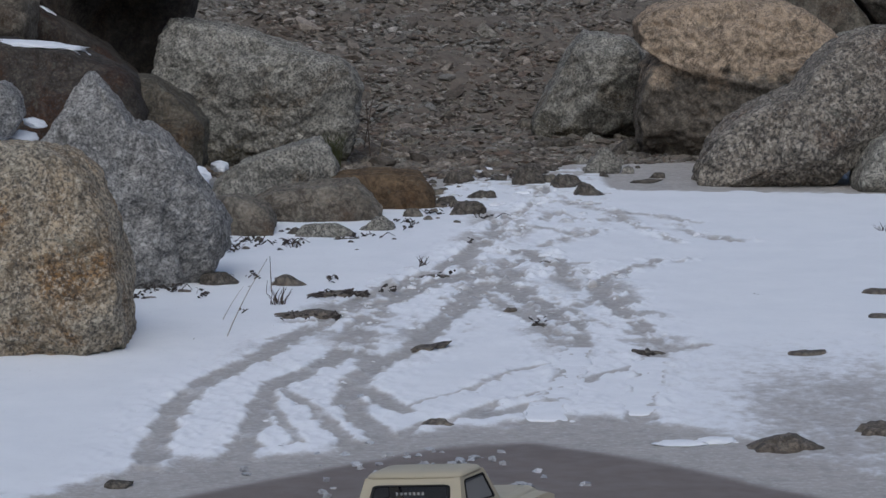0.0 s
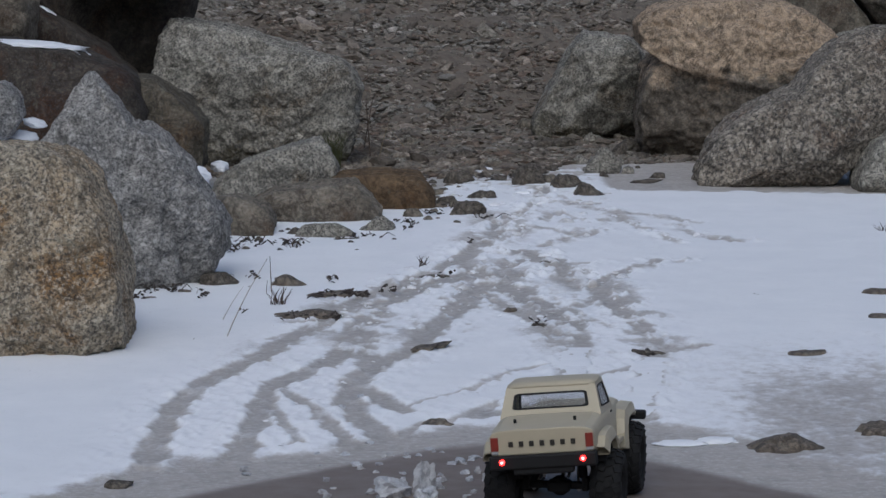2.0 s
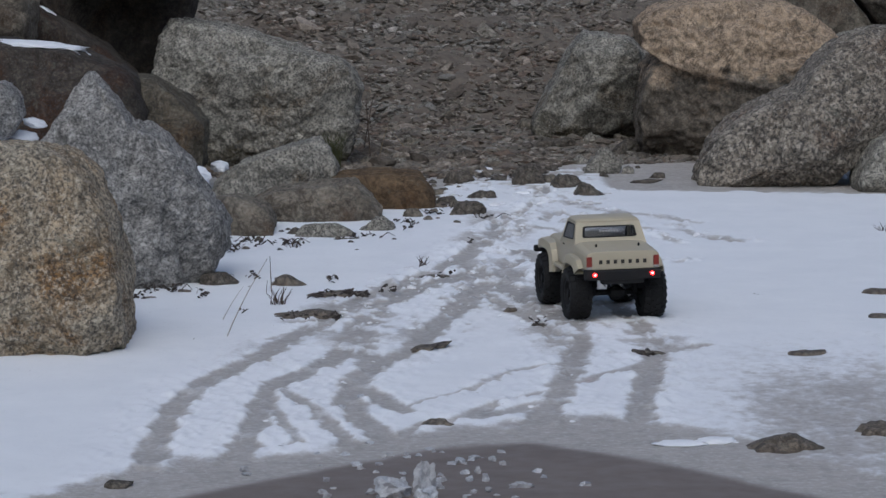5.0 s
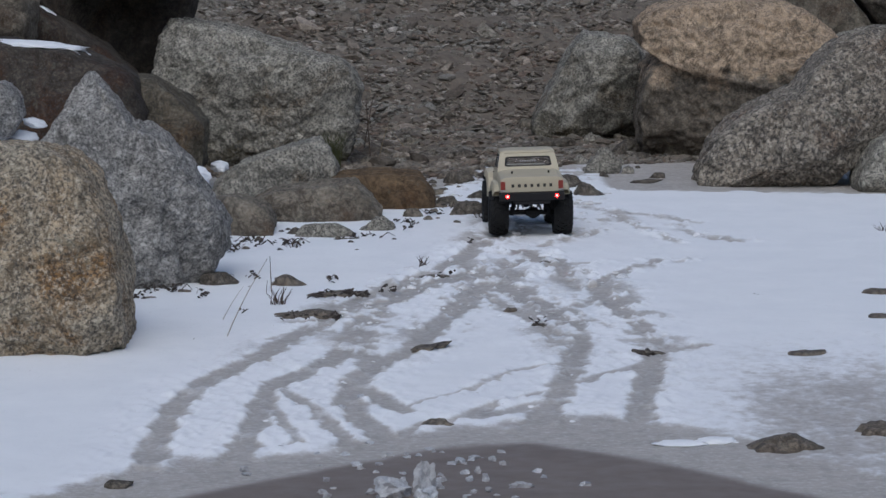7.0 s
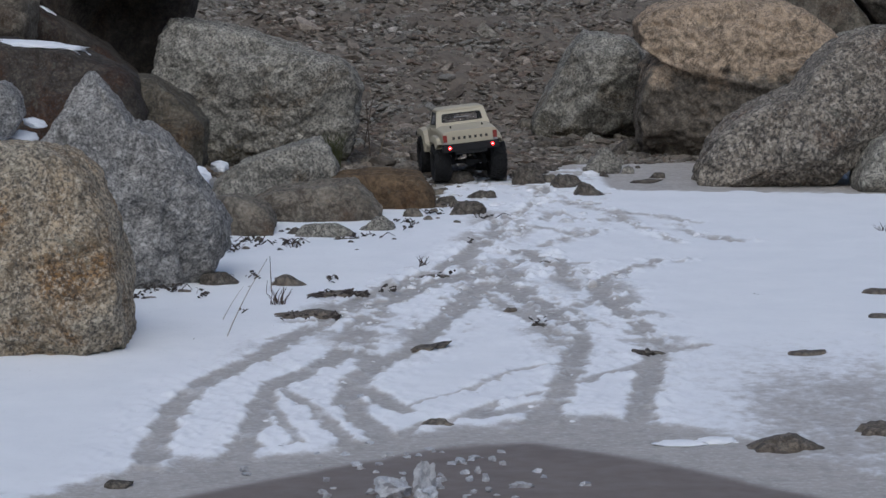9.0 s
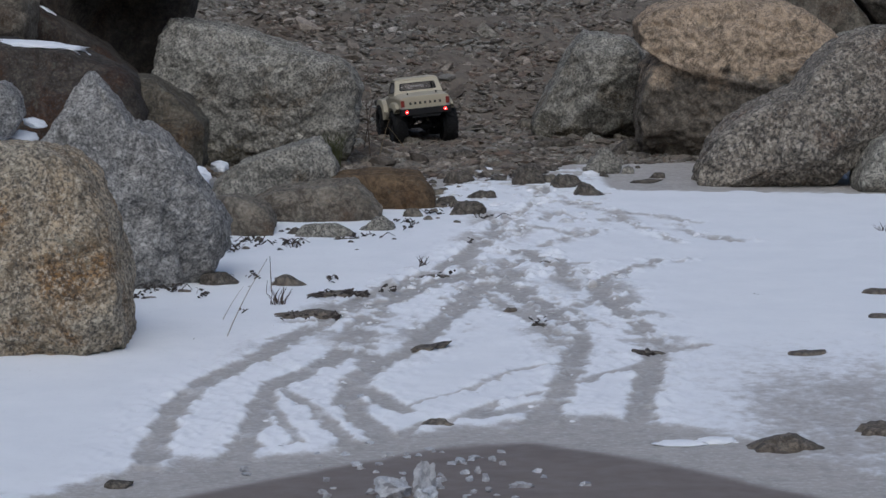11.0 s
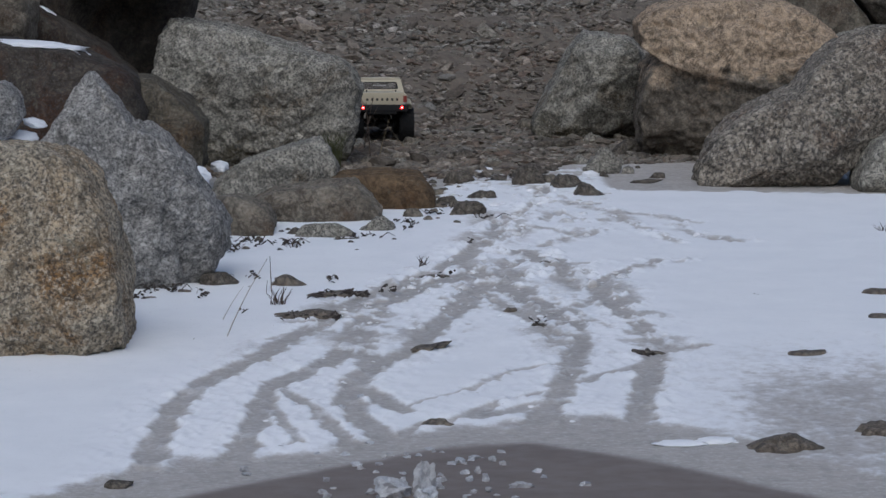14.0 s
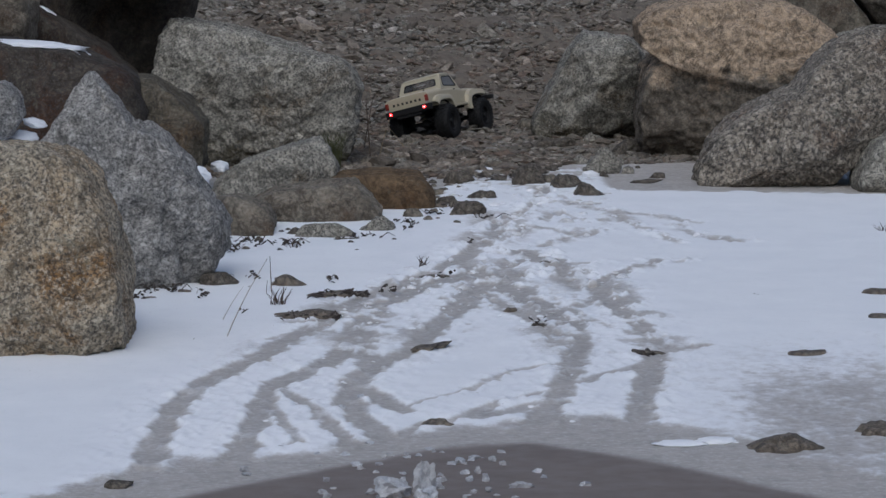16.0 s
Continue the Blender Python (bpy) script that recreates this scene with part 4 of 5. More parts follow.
ice_chunk(-0.074, 5.675, 0.034, 0.024, 1, 0)
ice_chunk(-0.030, 5.700, 0.024, 0.042, 2, 30)
ice_chunk(-0.024, 5.650, 0.022, 0.014, 3, 60)
ice_chunk(-0.089, 5.769, 0.009, 0.006, 4, 0)
ice_chunk(0.126, 5.744, 0.02, 0.006, 5, 10)
ice_chunk(0.035, 5.859, 0.011, 0.005, 6, 20)
ice_chunk(0.068, 5.793, 0.008, 0.009, 7, 40)
ice_chunk(0.015, 5.946, 0.012, 0.003, 8, 0)
ice_chunk(-0.140, 5.930, 0.01, 0.005, 9, 0)
ice_chunk(-0.162, 6.026, 0.01, 0.004, 10, 50)
ice_chunk(-0.123, 6.136, 0.012, 0.004, 11, 20)
ice_chunk(-0.209, 6.026, 0.012, 0.004, 12, 70)
ice_chunk(-0.004, 5.843, 0.006, 0.003, 13, 0)
ice_chunk(-0.059, 6.000, 0.01, 0.003, 14, 10)
ice_chunk(-0.088, 6.026, 0.008, 0.003, 15, 0)
ice_chunk(0.052, 6.000, 0.014, 0.003, 16, 30)
ice_chunk(-0.172, 5.730, 0.006, 0.002, 17, 0)
ice_chunk(-0.108, 5.869, 0.007, 0.003, 18, 0)
ice_chunk(0.084, 5.672, 0.006, 0.002, 19, 0)
ice_chunk(-0.012, 5.672, 0.006, 0.003, 20, 0)
ice_chunk(0.040, 5.672, 0.005, 0.002, 21, 0)
snow_patch(0.400, 6.13, 0.001, 0.045, 0.03, 0.004, 31, 0, "low ridge of wet snow beside the pool")
snow_patch(0.462, 6.16, 0.001, 0.035, 0.03, 0.005, 32, 0, "low ridge of wet snow beside the pool")
ice_chunk(-0.231, 6.108, 0.012, 0.005, 25, 0)
ice_chunk(-0.267, 6.080, 0.012, 0.005, 26, 0)
ice_chunk(-0.147, 6.614, 0.012, 0.005, 27, 0)
ice_chunk(-0.185, 6.487, 0.012, 0.006, 28, 0)
ice_chunk(-0.023, 6.080, 0.012, 0.003, 29, 0)
SHARDS = random.Random(12)
for k in range(46):
    sx, sy = SHARDS.gauss(-0.04, 0.11), SHARDS.uniform(5.63, 6.08)
    ice_chunk(sx, sy, SHARDS.uniform(0.004, 0.011), SHARDS.uniform(0.002, 0.009), 40 + k, SHARDS.uniform(0, 180), "small shard of cloudy ice afloat in the pool")


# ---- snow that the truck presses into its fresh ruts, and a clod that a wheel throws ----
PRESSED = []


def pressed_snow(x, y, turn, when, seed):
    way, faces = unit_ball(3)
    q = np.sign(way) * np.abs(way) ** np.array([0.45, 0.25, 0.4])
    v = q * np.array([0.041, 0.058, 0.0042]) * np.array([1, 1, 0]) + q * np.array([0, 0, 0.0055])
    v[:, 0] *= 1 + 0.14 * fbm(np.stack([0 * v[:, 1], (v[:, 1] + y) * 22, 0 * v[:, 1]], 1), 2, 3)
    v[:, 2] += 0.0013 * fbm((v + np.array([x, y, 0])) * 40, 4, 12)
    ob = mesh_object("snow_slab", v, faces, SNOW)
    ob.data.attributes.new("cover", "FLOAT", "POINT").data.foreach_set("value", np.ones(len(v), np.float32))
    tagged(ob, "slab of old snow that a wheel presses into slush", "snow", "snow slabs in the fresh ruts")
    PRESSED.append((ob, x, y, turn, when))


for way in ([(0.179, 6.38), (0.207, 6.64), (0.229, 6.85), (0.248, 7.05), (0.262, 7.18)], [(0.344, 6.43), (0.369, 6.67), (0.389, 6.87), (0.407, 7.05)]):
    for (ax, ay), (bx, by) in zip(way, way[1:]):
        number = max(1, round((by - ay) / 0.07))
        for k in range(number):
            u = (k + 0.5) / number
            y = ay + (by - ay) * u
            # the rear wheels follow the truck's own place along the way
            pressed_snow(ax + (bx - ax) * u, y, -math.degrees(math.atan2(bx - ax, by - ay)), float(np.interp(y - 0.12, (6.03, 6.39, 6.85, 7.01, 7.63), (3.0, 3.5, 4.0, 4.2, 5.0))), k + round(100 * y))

CLOD = new("snow_clod", bpy.data.objects["snow_slab"].data.copy())
CLOD.data.transform(Matrix.Diagonal((0.5, 0.22, 1.5, 1)))
tagged(CLOD, "small clod of snow thrown up by a wheel", "snow")


# ---- the model truck: x to its right, y ahead, z up, its origin on the ground below the rear axle ----
def box(bm, x0, x1, y0, y1, z0, z1, bevel=0.0):
    r = bmesh.ops.create_cube(bm, size=1, matrix=Matrix.LocRotScale(((x0 + x1) / 2, (y0 + y1) / 2, (z0 + z1) / 2), None, (abs(x1 - x0), abs(y1 - y0), abs(z1 - z0))))
    if bevel:
        es = list({e for v in r["verts"] for e in v.link_edges})
        bmesh.ops.bevel(bm, geom=es, offset=bevel, segments=2, affect="EDGES", profile=0.5)


def rod(bm, a, b, r, n=10, r2=None):
    a, b = Vector(a), Vector(b)
    m = Matrix.Translation((a + b) / 2) @ (b - a).to_track_quat("Z", "Y").to_matrix().to_4x4()
    bmesh.ops.create_cone(bm, cap_ends=True, segments=n, radius1=r, radius2=r if r2 is None else r2, depth=(b - a).length, matrix=m)


def rounded(w, h, r, n=5):
    """A rounded rectangle as points (u, v) round the origin."""
    pts = []
    for cx, cy, a0 in ((w - r, h - r, 0), (r - w, h - r, 90), (r - w, r - h, 180), (w - r, r - h, 270)):
        for k in range(n):
            a = radians(a0 + 90 * k / (n - 1))
            pts.append((cx + r * math.cos(a), cy + r * math.sin(a)))
    return pts


def on_quad(q, u, v):
    """The point of the quad q (bottom left, bottom right, top right, top left) at u, v in -1..1."""
    s, t = (u + 1) / 2, (v + 1) / 2
    return (q[0] * (1 - s) + q[1] * s) * (1 - t) + (q[3] * (1 - s) + q[2] * s) * t


def pane_ring(bm, q, outer, inner, thick, lift=0.0):
    """A flat band on the quad q between two outlines given in its -1..1 measure."""
    q = [Vector(p) for p in q]
    nrm = (q[1] - q[0]).cross(q[3] - q[0]).normalized()
    rows = []
    for outline, off in ((outer, lift), (inner, lift), (inner, lift - thick), (outer, lift - thick)):
        rows.append([bm.verts.new(on_quad(q, u, v) + nrm * off) for u, v in outline])
    for a, b in zip(rows, rows[1:] + rows[:1]):
        for k in range(len(a)):
            bm.faces.new((a[k - 1], a[k], b[k], b[k - 1]))


def square_outline(n=5):
    """The border of -1..1 with as many points as rounded() gives, corner to corner."""
    pts = []
    for cx, cy, a0 in ((1, 1, 0), (-1, 1, 90), (-1, -1, 180), (1, -1, 270)):
        for k in range(n):
            a = radians(a0 + 90 * k / (n - 1))
            u, v = math.cos(a), math.sin(a)
            s = max(abs(u), abs(v))
            pts.append((cx, cy) if k == n // 2 else (cx * (0.8 if (k < n // 2) == (a0 in (90, 270)) else 1), cy * (0.8 if (k < n // 2) == (a0 in (0, 180)) else 1)))
    return pts


def panel(bm, q, hole, thick=0.0016):
    pane_ring(bm, q, square_outline(), hole, thick)


def shell_sections():
    """Half-width, sill height, shoulder height and deck crown along the shell, from the tailgate to the nose."""
    return [(-0.086, 0.078, 0.103, 0.1365, 0.141), (-0.06, 0.0795, 0.0995, 0.1385, 0.1435), (0.0, 0.080, 0.0925, 0.1415, 0.1485),
            (0.022, 0.0805, 0.0885, 0.1425, 0.149), (0.026, 0.0805, 0.0885, 0.1425, 0.139), (0.13, 0.0805, 0.0875, 0.1385, 0.1365), (0.16, 0.079, 0.0865, 0.134, 0.1365),
            (0.23, 0.074, 0.0885, 0.1315, 0.1365), (0.30, 0.069, 0.0925, 0.1285, 0.1335), (0.318, 0.066, 0.0965, 0.1225, 0.127)]


WHEELBASE = 0.25


def build_truck():
    truck = new("model_truck")
    tagged(truck, "cream radio-controlled model pickup with big black tyres", "toy truck")
    bm = bmesh.new()
    rings = []
    for y, w, lo, sh, top in shell_sections():
        half = [(w * 0.97, lo), (w, lo + 0.006), (w, sh - 0.006), (w - 0.004, sh), (w * 0.82, sh + (top - sh) * 0.75), (w * 0.45, top)]
        rings.append([(px, y, pz) for px, pz in half] + [(-px, y, pz) for px, pz in reversed(half)])
    loft(bm, rings)
    body = part("body", bm, CREAM, truck, "cream painted plastic shell", smooth=False)
    mod = body.modifiers.new("soft_edges", "BEVEL")
    mod.width, mod.segments, mod.limit_method, mod.angle_limit = 0.0025, 2, "ANGLE", radians(25)
    # cab: four window walls and a crowned roof
    b, t = 0.1435, 0.187
    bl, br, fl, fr = Vector((-0.0768, 0.02, b)), Vector((0.0768, 0.02, b)), Vector((-0.0768, 0.158, 0.134)), Vector((0.0768, 0.158, 0.134))
    tbl, tbr, tfl, tfr = Vector((-0.0675, 0.044, t)), Vector((0.0675, 0.044, t)), Vector((-0.0675, 0.122, t)), Vector((0.0675, 0.122, t))
    rear, front = [bl, br, tbr, tbl], [fr, fl, tfl, tfr]
    right, left = [br, fr, tfr, tbr], [fl, bl, tbl, tfl]
    holes = {"rear": [(u, v + 0.07) for u, v in rounded(0.775, 0.5, 0.13)], "front": rounded(0.9, 0.9, 0.1),
             "side": [(u + 0.03, v + 0.1) for u, v in rounded(0.74, 0.66, 0.12)]}
    bm = bmesh.new()
    for q, h in ((rear, "rear"), (front, "front"), (right, "side"), (left, "side")):
        panel(bm, q, holes[h])
    cab = part("cab", bm, CREAM, body, "cream cab frame with window openings")
    bm = bmesh.new()
    ring = []
    for inset, z in ((0.0, 0.186), (0.0, 0.188), (0.0012, 0.19), (0.004, 0.192), (0.009, 0.1936), (0.018, 0.1949), (0.03, 0.1955)):
        ring.append([(u, 0.083 + v, z) for u, v in rounded(0.0682 - inset, 0.0398 - inset, 0.0125 - inset * 0.3, 6)])
    loft(bm, ring)
    part("roof", bm, CREAM, body, smooth=True)
    for q, h, nm in ((rear, "rear", "rear_window"), (front, "front", "windscreen"), (right, "side", "side_window"), (left, "side", "side_window")):
        hole = holes[h]
        cu, cv = sum(u for u, _ in hole) / len(hole), sum(v for _, v in hole) / len(hole)
        inner = [(cu + (u - cu) * 0.94, cv + (v - cv) * (0.86 if h == "rear" else 0.91)) for u, v in hole]
        outer = [(cu + (u - cu) * 1.02, cv + (v - cv) * 1.05) for u, v in hole]
        bm = bmesh.new()
        pane_ring(bm, q, outer, inner, 0.002, 0.001)
        part("window_seal", bm, BLACK_PLASTIC, body, "black window seal")
        bm = bmesh.new()
        qq = [Vector(p) for p in q]
        nrm = (qq[1] - qq[0]).cross(qq[3] - qq[0]).normalized()
        f = bm.faces.new([bm.verts.new(on_quad(qq, u, v) - nrm * 0.0004) for u, v in inner])
        ext = bmesh.ops.extrude_face_region(bm, geom=[f])
        bmesh.ops.translate(bm, verts=[g for g in ext["geom"] if isinstance(g, bmesh.types.BMVert)], vec=-nrm * 0.0006)
        pane = part(nm, bm, GLAZING, body, "clear plastic window")
        pane.visible_shadow = False
    # the unreadable white sticker across the rear window
    bm = bmesh.new()
    for k in range(7):
        p = on_quad(rear, -0.26 + 0.085 * k, 0.12)
        box(bm, p.x - 0.0017, p.x + 0.0017, p.y - 0.0012, p.y - 0.0008, p.z - 0.0019, p.z + 0.0019)
    part("window_sticker", bm, STICKER_WHITE, body, "row of small white sticker bars")
    bm = bmesh.new()
    box(bm, -0.066, 0.066, 0.03, 0.15, 0.1335, 0.1402, 0.001)
    part("cab_floor", bm, BLACK_PLASTIC, body, "dark tray inside the cab")
    # tailgate: dark badge bars, red lenses, body posts
    for k in range(7):
        bm = bmesh.new()
        x = -0.0465 + 0.0155 * k
        box(bm, x - 0.0034, x + 0.0034, -0.0876, -0.086, 0.1155, 0.1232)
        box(bm, x - 0.0012, x + 0.0012, -0.088, -0.0874, 0.1182, 0.122)
        part("badge_bar", bm, LETTER_BLACK, body, "small dark badge bar on the tailgate")
    for sx in (-1, 1):
        bm = bmesh.new()
        box(bm, sx * 0.0708 - 0.0058, sx * 0.0708 + 0.0058, -0.0885, -0.083, 0.110, 0.1305, 0.0012)
        part("tail_lens", bm, REFLECTOR, body, "upright red tail lens")
        bm = bmesh.new()
        box(bm, sx * 0.0708 - 0.0052, sx * 0.0708 + 0.0052, -0.0883, -0.083, 0.105, 0.1096, 0.001)
        part("reverse_lens", bm, STICKER_WHITE, body, "small whitish lens")
        bm = bmesh.new()
        rod(bm, (sx * 0.045, -0.04, 0.135), (sx * 0.045, -0.04, 0.1505), 0.0023)
        part("body_post", bm, BLACK_PLASTIC, body, "black body post with clip")
        # flares over the wheels
        for y0, r, out, a0, a1, nm in ((0.0, 0.063, 0.096, 140, 15, "rear_flare"), (WHEELBASE, 0.066, 0.094, 165, 50, "front_flare")):
            bm = bmesh.new()
            rows = []
            for ri, xo in ((r - 0.004, 0.07), (r - 0.004, out - 0.002), (r - 0.001, out), (r + 0.006, out - 0.002), (r + 0.014, 0.09), (r + 0.017, 0.072)):
                row = []
                for k in range(9):
                    a = radians(a0 + (a1 - a0) * k / 8)
                    ca, sa = math.cos(a), math.sin(a)
                    s = 1 / max(abs(ca) ** 4 + abs(sa) ** 4, 1e-6) ** 0.25
                    row.append((sx * xo, y0 + ri * ca * s * 0.97, 0.0475 + ri * sa * s * 0.98))
                rows.append([bm.verts.new(p) for p in row])
            for a, b2 in zip(rows, rows[1:]):
                for k in range(8):
                    bm.faces.new((a[k], a[k + 1], b2[k + 1], b2[k]))
            fl_ob = part(nm, bm, CREAM, body, "cream squared wheel flare", smooth=False)
            md = fl_ob.modifiers.new("thickness", "SOLIDIFY")
            md.thickness = 0.0015
            # inner arch
            bm = bmesh.new()
            rows = []
            for xo in (0.045, 0.088):
                rows.append([bm.verts.new((sx * xo, y0 + (r - 0.005) * math.cos(radians(a)), 0.0485 + (r - 0.006) * math.sin(radians(a)))) for a in range(36, 145, 12)])
            for k in range(9):
                bm.faces.new((rows[0][k], rows[0][k + 1], rows[1][k + 1], rows[1][k]))
            md = part("wheel_well", bm, BLACK_PLASTIC, body, "black inner wheel arch").modifiers.new("thickness", "SOLIDIFY")
            md.thickness = 0.0015
        bm = bmesh.new()
        box(bm, sx * 0.0798, sx * 0.0818, 0.1, 0.111, 0.1345, 0.137, 0.0006)
        part("door_handle", bm, BLACK_PLASTIC, body, "dark door handle")
        bm = bmesh.new()
        box(bm, sx * 0.073, sx * 0.088, 0.062, 0.195, 0.0805, 0.0885, 0.002)
        part("step_board", bm, CREAM, body, "cream running board")
        bm = bmesh.new()
        box(bm, sx * 0.07, sx * 0.098, 0.318, 0.334, 0.105, 0.119, 0.003)
        part("bumper_end", bm, BLACK_PLASTIC, truck, "black end of the front bumper")
    # rear bumper with two lit lamps
    bm = bmesh.new()
    box(bm, -0.08, 0.08, -0.093, -0.07, 0.0955, 0.1165, 0.003)
    box(bm, -0.045, 0.045, -0.09, -0.07, 0.0865, 0.0985, 0.003)
    part("rear_bumper", bm, BLACK_PLASTIC, body, "black rear bumper", m=pose(0, 0, -0.0135))
    for sx in (-1, 1):
        bm = bmesh.new()
        rod(bm, (sx * 0.0605, -0.092, 0.1075), (sx * 0.0605, -0.0955, 0.1075), 0.0043, 14)
        part("tail_light", bm, LAMP_RED, body, "lit red tail light", m=pose(0, 0, -0.0135))
        bm = bmesh.new()
        rod(bm, (sx * 0.0605, -0.0955, 0.1075), (sx * 0.0605, -0.0968, 0.1075), 0.0019, 10)
        part("diode", bm, LAMP_CORE, body, "bright diode of a tail light", m=pose(0, 0, -0.0135))
    bm = bmesh.new()
    box(bm, -0.07, 0.07, 0.318, 0.338, 0.098, 0.118, 0.004)
    part("front_bumper", bm, BLACK_PLASTIC, truck, "black front bumper")
    # chassis, axles, links and dampers
    for sx in (-1, 1):
        bm = bmesh.new()
        box(bm, sx * 0.024, sx * 0.029, -0.075, 0.32, 0.09, 0.106, 0.001)
        part("frame_rail", bm, BLACK_PLASTIC, truck, "black chassis rail")
    bm = bmesh.new()
    box(bm, -0.022, 0.022, 0.05, 0.21, 0.076, 0.11, 0.004)
    part("gearbox", bm, BLACK_PLASTIC, truck, "black gearbox and battery tray")
    for y0 in (0.0, WHEELBASE):
        bm = bmesh.new()
        rod(bm, (-0.066, y0, 0.057), (0.066, y0, 0.057), 0.0062, 12)
        bmesh.ops.create_uvsphere(bm, u_segments=14, v_segments=8, radius=0.0155, matrix=Matrix.Translation((0.006, y0 - 0.002, 0.0565)))
        box(bm, -0.012, 0.022, y0 - 0.017, y0 + 0.012, 0.0485, 0.0645, 0.003)
        box(bm, -0.05, -0.04, y0 - 0.01, y0 + 0.01, 0.0495, 0.0705, 0.002)
        box(bm, 0.04, 0.05, y0 - 0.01, y0 + 0.01, 0.0495, 0.0705, 0.002)
        part("axle", bm, BLACK_PLASTIC, truck, "black solid axle with round differential")
        for sx in (-1, 1):
            bm = bmesh.new()
            rod(bm, (sx * 0.043, y0 - 0.006, 0.0625), (sx * 0.036, y0 + 0.012, 0.122), 0.0036)
            rod(bm, (sx * 0.042, y0 - 0.004, 0.069), (sx * 0.0375, y0 + 0.008, 0.11), 0.0062)
            part("damper", bm, BLACK_PLASTIC, truck, "black coil-over damper")
            bm = bmesh.new()
            d = 1 if y0 < 0.1 else -1
            rod(bm, (sx * 0.034, y0, 0.05), (sx * 0.02, y0 + d * 0.1, 0.08), 0.0028)
            rod(bm, (sx * 0.018, y0, 0.07), (sx * 0.022, y0 + d * 0.09, 0.092), 0.0025)
            part("link", bm, STEEL, truck, "grey suspension link")
    bm = bmesh.new()
    rod(bm, (0.006, 0.01, 0.058), (0.004, 0.1, 0.088), 0.0035)
    part("drive_shaft", bm, STEEL, truck, "grey drive shaft")
    bm = bmesh.new()
    rod(bm, (0.006, 0.25, 0.058), (0.004, 0.16, 0.088), 0.0035)
    part("drive_shaft", bm, STEEL, truck, "grey drive shaft")
    # wheels
    wheels = []
    for sx in (-1, 1):
        for y0 in (0.0, WHEELBASE):
            bm = bmesh.new()
            rows = []
            for x, r in ((-0.019, 0.027), (-0.019, 0.0305), (-0.012, 0.0285), (0.012, 0.0285), (0.019, 0.0305), (0.0195, 0.027), (0.012, 0.024), (0.0135, 0.009), (0.019, 0.008), (0.019, 0.0)):
                rows.append([(x * sx, max(r, 0.0004) * math.cos(a * math.tau / 20), max(r, 0.0004) * math.sin(a * math.tau / 20)) for a in range(20)])
            loft(bm, rows)
            for k in range(6):
                a = k * math.tau / 6
                rod(bm, (sx * 0.012, 0.017 * math.cos(a), 0.017 * math.sin(a)), (sx * 0.016, 0.017 * math.cos(a), 0.017 * math.sin(a)), 0.002, 6)
            wheel = part("wheel", bm, BLACK_PLASTIC, truck, "black wheel with bolted rim", m=pose(sx * 0.079, y0, 0.057))
            bm = bmesh.new()
            rows = []
            for x, r in ((-0.017, 0.029), (-0.0215, 0.034), (-0.0235, 0.043), (-0.0225, 0.049), (-0.019, 0.0525), (-0.012, 0.0545), (0.012, 0.0545), (0.019, 0.0525), (0.0225, 0.049), (0.0235, 0.043), (0.0215, 0.034), (0.017, 0.029)):
                rows.append([(x, r * math.cos(a * math.tau / 36), r * math.sin(a * math.tau / 36)) for a in range(36)])
            loft(bm, rows, caps=False)
            # tread blocks: staggered rows and shoulder lugs
            for k in range(22):
                a = k * math.tau / 22
                for x0, x1, da in ((-0.0225, -0.011, 0), (-0.0095, -0.0008, 0.5), (0.0008, 0.0095, 0.0), (0.011, 0.0225, 0.5)):
                    a2 = a + da * math.tau / 22
                    side = abs(x0) > 0.02 or abs(x1) > 0.02
                    m = Matrix.Rotation(a2, 4, "X") @ Matrix.Translation(((x0 + x1) / 2, 0, 0.0538 if not side else 0.0512)) @ Matrix.Rotation((0.5 if x0 > 0 else -0.5) if side else 0.0, 4, "Y") @ Matrix.Rotation(0.3 * (1 if x0 > 0 else -1), 4, "Z") @ Matrix.Diagonal((x1 - x0, 0.0085, 0.0064, 1))
                    bmesh.ops.create_cube(bm, size=1, matrix=m)
            part("tyre", bm, RUBBER, wheel, "black chunky off-road tyre")
            wheels.append((wheel, sx * 0.079, y0))
    return truck, body, wheels


TRUCK, TRUCK_BODY, TRUCK_WHEELS = build_truck()

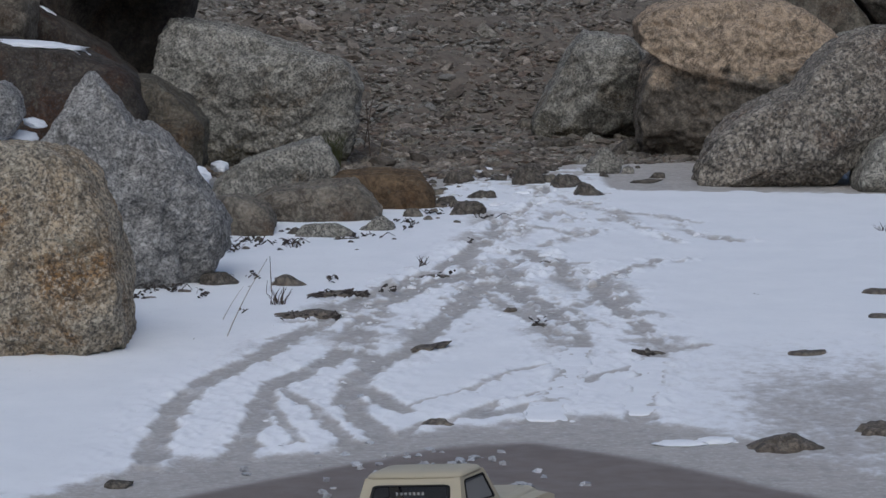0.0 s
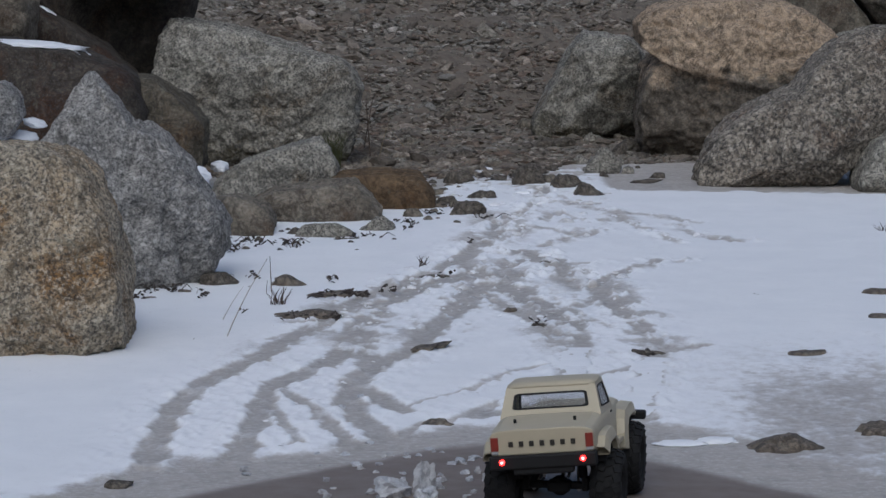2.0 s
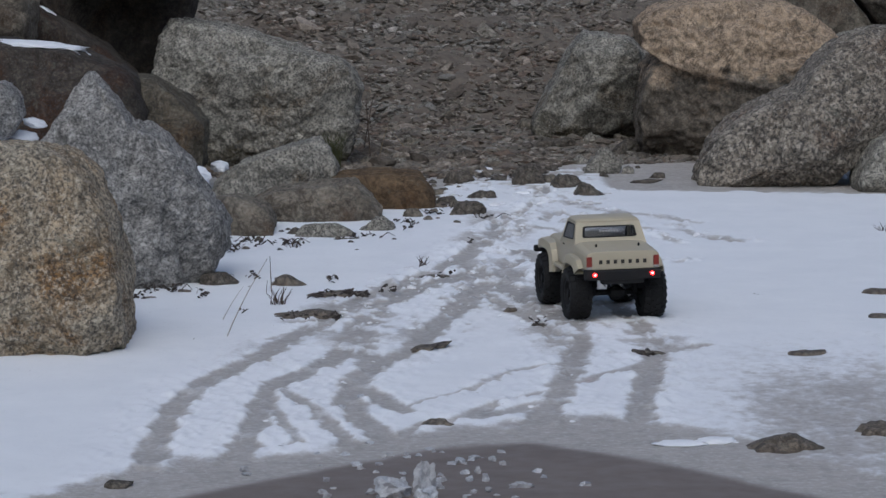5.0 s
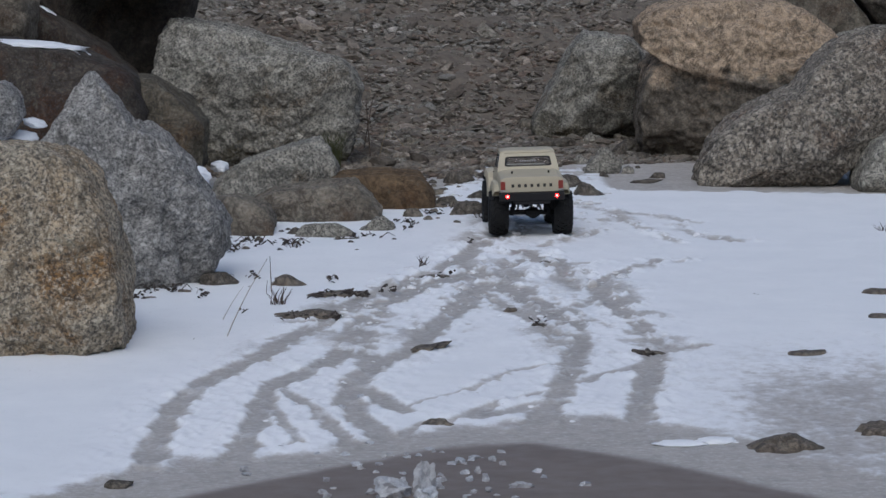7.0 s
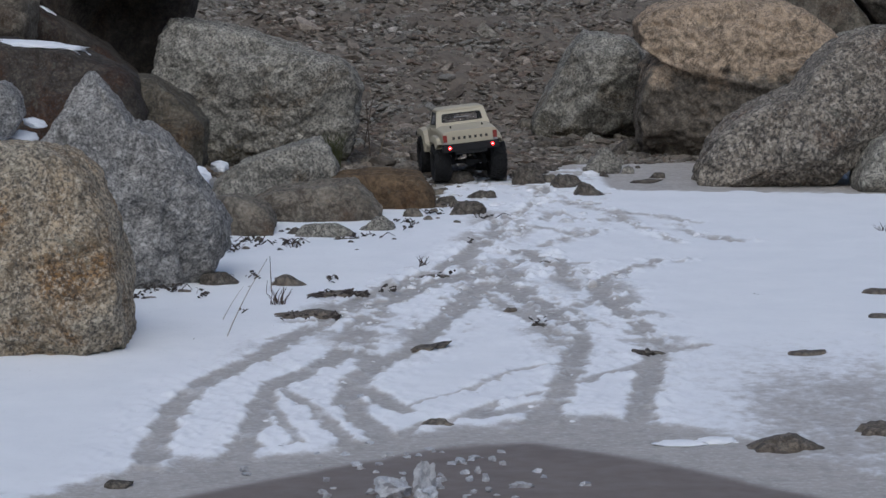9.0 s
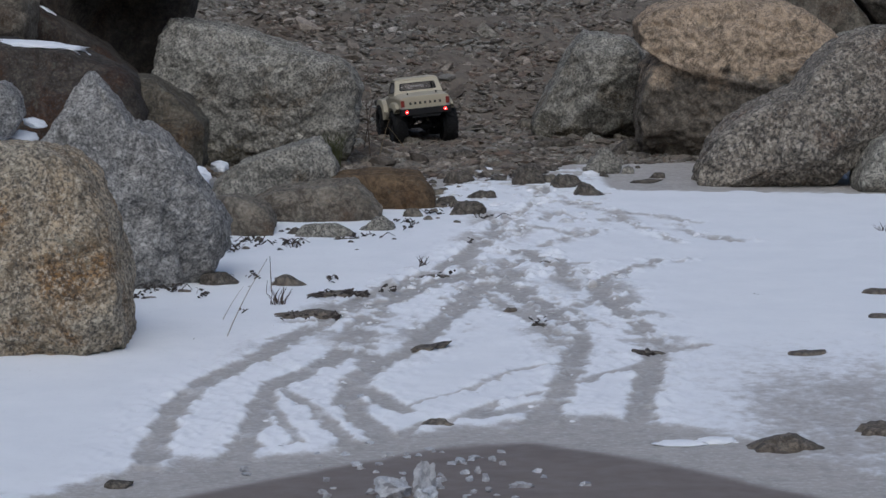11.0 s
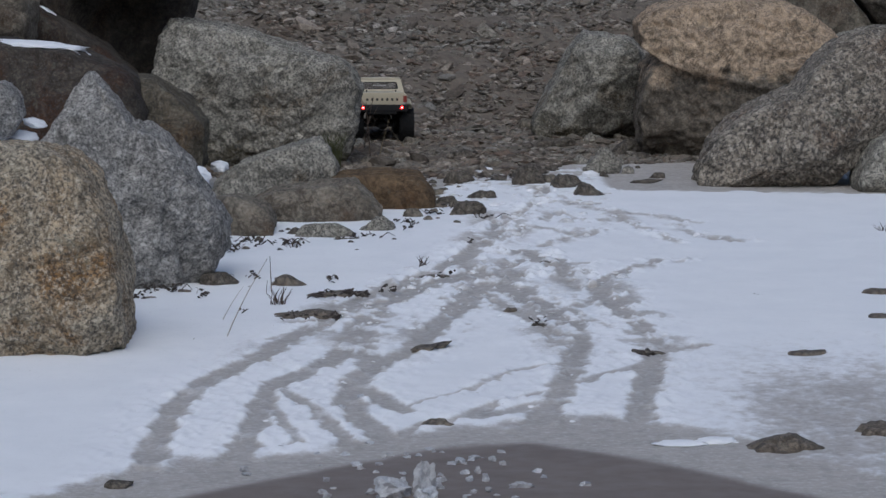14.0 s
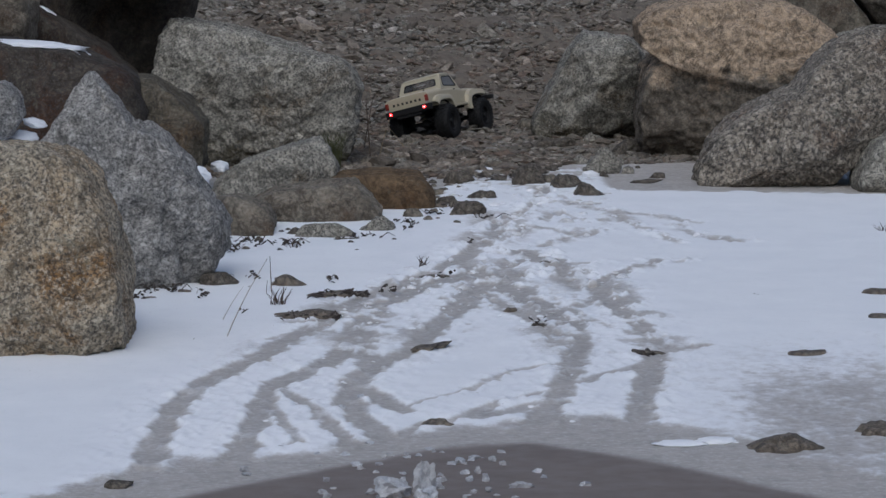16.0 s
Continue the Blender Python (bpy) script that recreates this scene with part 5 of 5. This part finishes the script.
# seconds, place, heading to the right, rise of the nose, lean to the right, and the shell's own nod and lean
DRIVE = [
    (0.0, -0.042, 4.70, 0.0, 23, 0, 0, 0, -5), (0.5, -0.025, 4.777, 0.0, 20, 0, 0, 0, -5), (1.0, 0.038, 5.0, 0.0, 18, 0, 0, 0, -6.5),
    (1.5, 0.095, 5.238, 0.0, 13, 0, 0, -1.5, -6), (2.0, 0.170, 5.461, 0.0, 9.5, 0, 0, -1.5, -5), (2.5, 0.203, 5.718, 0.0, 0, 0, 0, -0.8, -4.2),
    (3.0, 0.219, 6.032, 0.0, 3, 0, 0, 0.2, -3.8), (3.5, 0.263, 6.394, 0.0, 5.5, 0, 0, 1.4, -2.7), (4.0, 0.320, 6.85, 0.0, 6, 0, 0, 1.7, -2.8),
    (4.2, 0.339, 7.01, 0.0, 5, 0, 0, 1.6, -2.3), (5.0, 0.355, 7.63, 0.0, -11, 0, 0, 0.5, -1), (5.6, 0.268, 8.09, 0.0, -14, 0, 0, 0, -3),
    (6.0, 0.190, 8.40, 0.0, -6, 0, 0, -0.5, -5), (6.3, 0.156, 8.64, 0.002, 2.5, 0, 0, -0.6, -5), (6.5, 0.174, 8.772, 0.003, 6, 0, 0, -0.3, -2.5),
    (7.0, 0.216, 9.083, 0.004, -3, 0, 0, 0.3, -1.5), (7.5, 0.213, 9.474, 0.005, -11.8, 0, 0, 1, -1.2), (8.0, 0.175, 9.85, 0.005, 2, 1, -1, 2.5, -1),
    (8.5, 0.163, 10.188, 0.006, -10, 0, -1, -0.4, 0), (9.0, 0.075, 10.357, 0.006, -9, 0, -3, -0.7, -3), (9.2, 0.060, 10.42, 0.008, -10, 0, -1, -0.5, -1),
    (10.2, 0.0, 10.98, 0.006, -12, 1, -3, -1, -1), (11.3, -0.065, 11.58, 0.004, -7.5, -1, -4, -2.5, -3.4), (11.5, -0.060, 11.59, 0.004, -4, 1, -7, 1, -5),
    (12.0, -0.094, 11.75, 0.004, -15, -1, -9, -2.5, -4.4), (12.5, -0.163, 11.58, -0.006, -6, -1, -10, -2.5, -5), (13.0, -0.171, 11.36, -0.004, -2.4, -1, -10, -1.5, -5),
    (13.5, -0.171, 11.36, -0.004, -1.1, -1, -10, -1.5, -5), (14.0, -0.195, 11.53, 0.004, -5, -2, 0, -4.5, 0), (14.5, -0.215, 11.448, 0.002, 11, -0.5, -5, -2, -7),
    (15.0, -0.172, 11.32, 0.0, 12, -0.5, -4, -1.3, -5.5), (15.5, -0.140, 11.442, -0.004, 22, 0.5, -7, 1, -7), (16.0, -0.048, 11.68, -0.008, 25, 0, -9, -1, -6)]


def motions():
    walk(TRUCK, [(t, pose(x, y, z, p, r, -h)) for t, x, y, z, h, p, r, bp, br in DRIVE])
    walk(TRUCK_BODY, [(t, pose(0, 0, 0.0135, bp, br, 0)) for t, x, y, z, h, p, r, bp, br in DRIVE])
    # the wheels roll over the way that the truck goes
    times = np.arange(0, 16.0001, 1 / 15)
    cols = np.array([row[:5] for row in DRIVE])
    xs, ys, hs = (np.interp(times, cols[:, 0], cols[:, k]) for k in (1, 2, 4))
    along = np.diff(xs) * np.sin(np.radians((hs[1:] + hs[:-1]) / 2)) + np.diff(ys) * np.cos(np.radians((hs[1:] + hs[:-1]) / 2))
    turn = np.degrees(np.concatenate([[0], np.cumsum(along)]) / 0.057)
    for wheel, x, y in TRUCK_WHEELS:
        walk(wheel, [(t, pose(x, y, 0.057, -a, 0, 0)) for t, a in zip(times, turn)])
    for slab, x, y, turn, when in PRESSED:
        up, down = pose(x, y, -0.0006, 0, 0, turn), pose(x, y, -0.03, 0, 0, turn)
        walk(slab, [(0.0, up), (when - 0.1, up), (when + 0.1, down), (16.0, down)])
    walk(CLOD, [(0.0, pose(0.218, 10.048, 0.004)), (8.25, pose(0.218, 10.048, 0.004)), (8.4, pose(0.308, 10.200, 0.163, 40, 20, 30)), (8.5, pose(0.357, 10.300, 0.132, 0, 20, 34)), (8.6, pose(0.394, 10.400, 0.058, 10, 20, 38)), (8.75, pose(0.420, 10.484, 0.012, 10, 0, 40)), (16.0, pose(0.420, 10.484, 0.012, 10, 0, 40))])


motions()
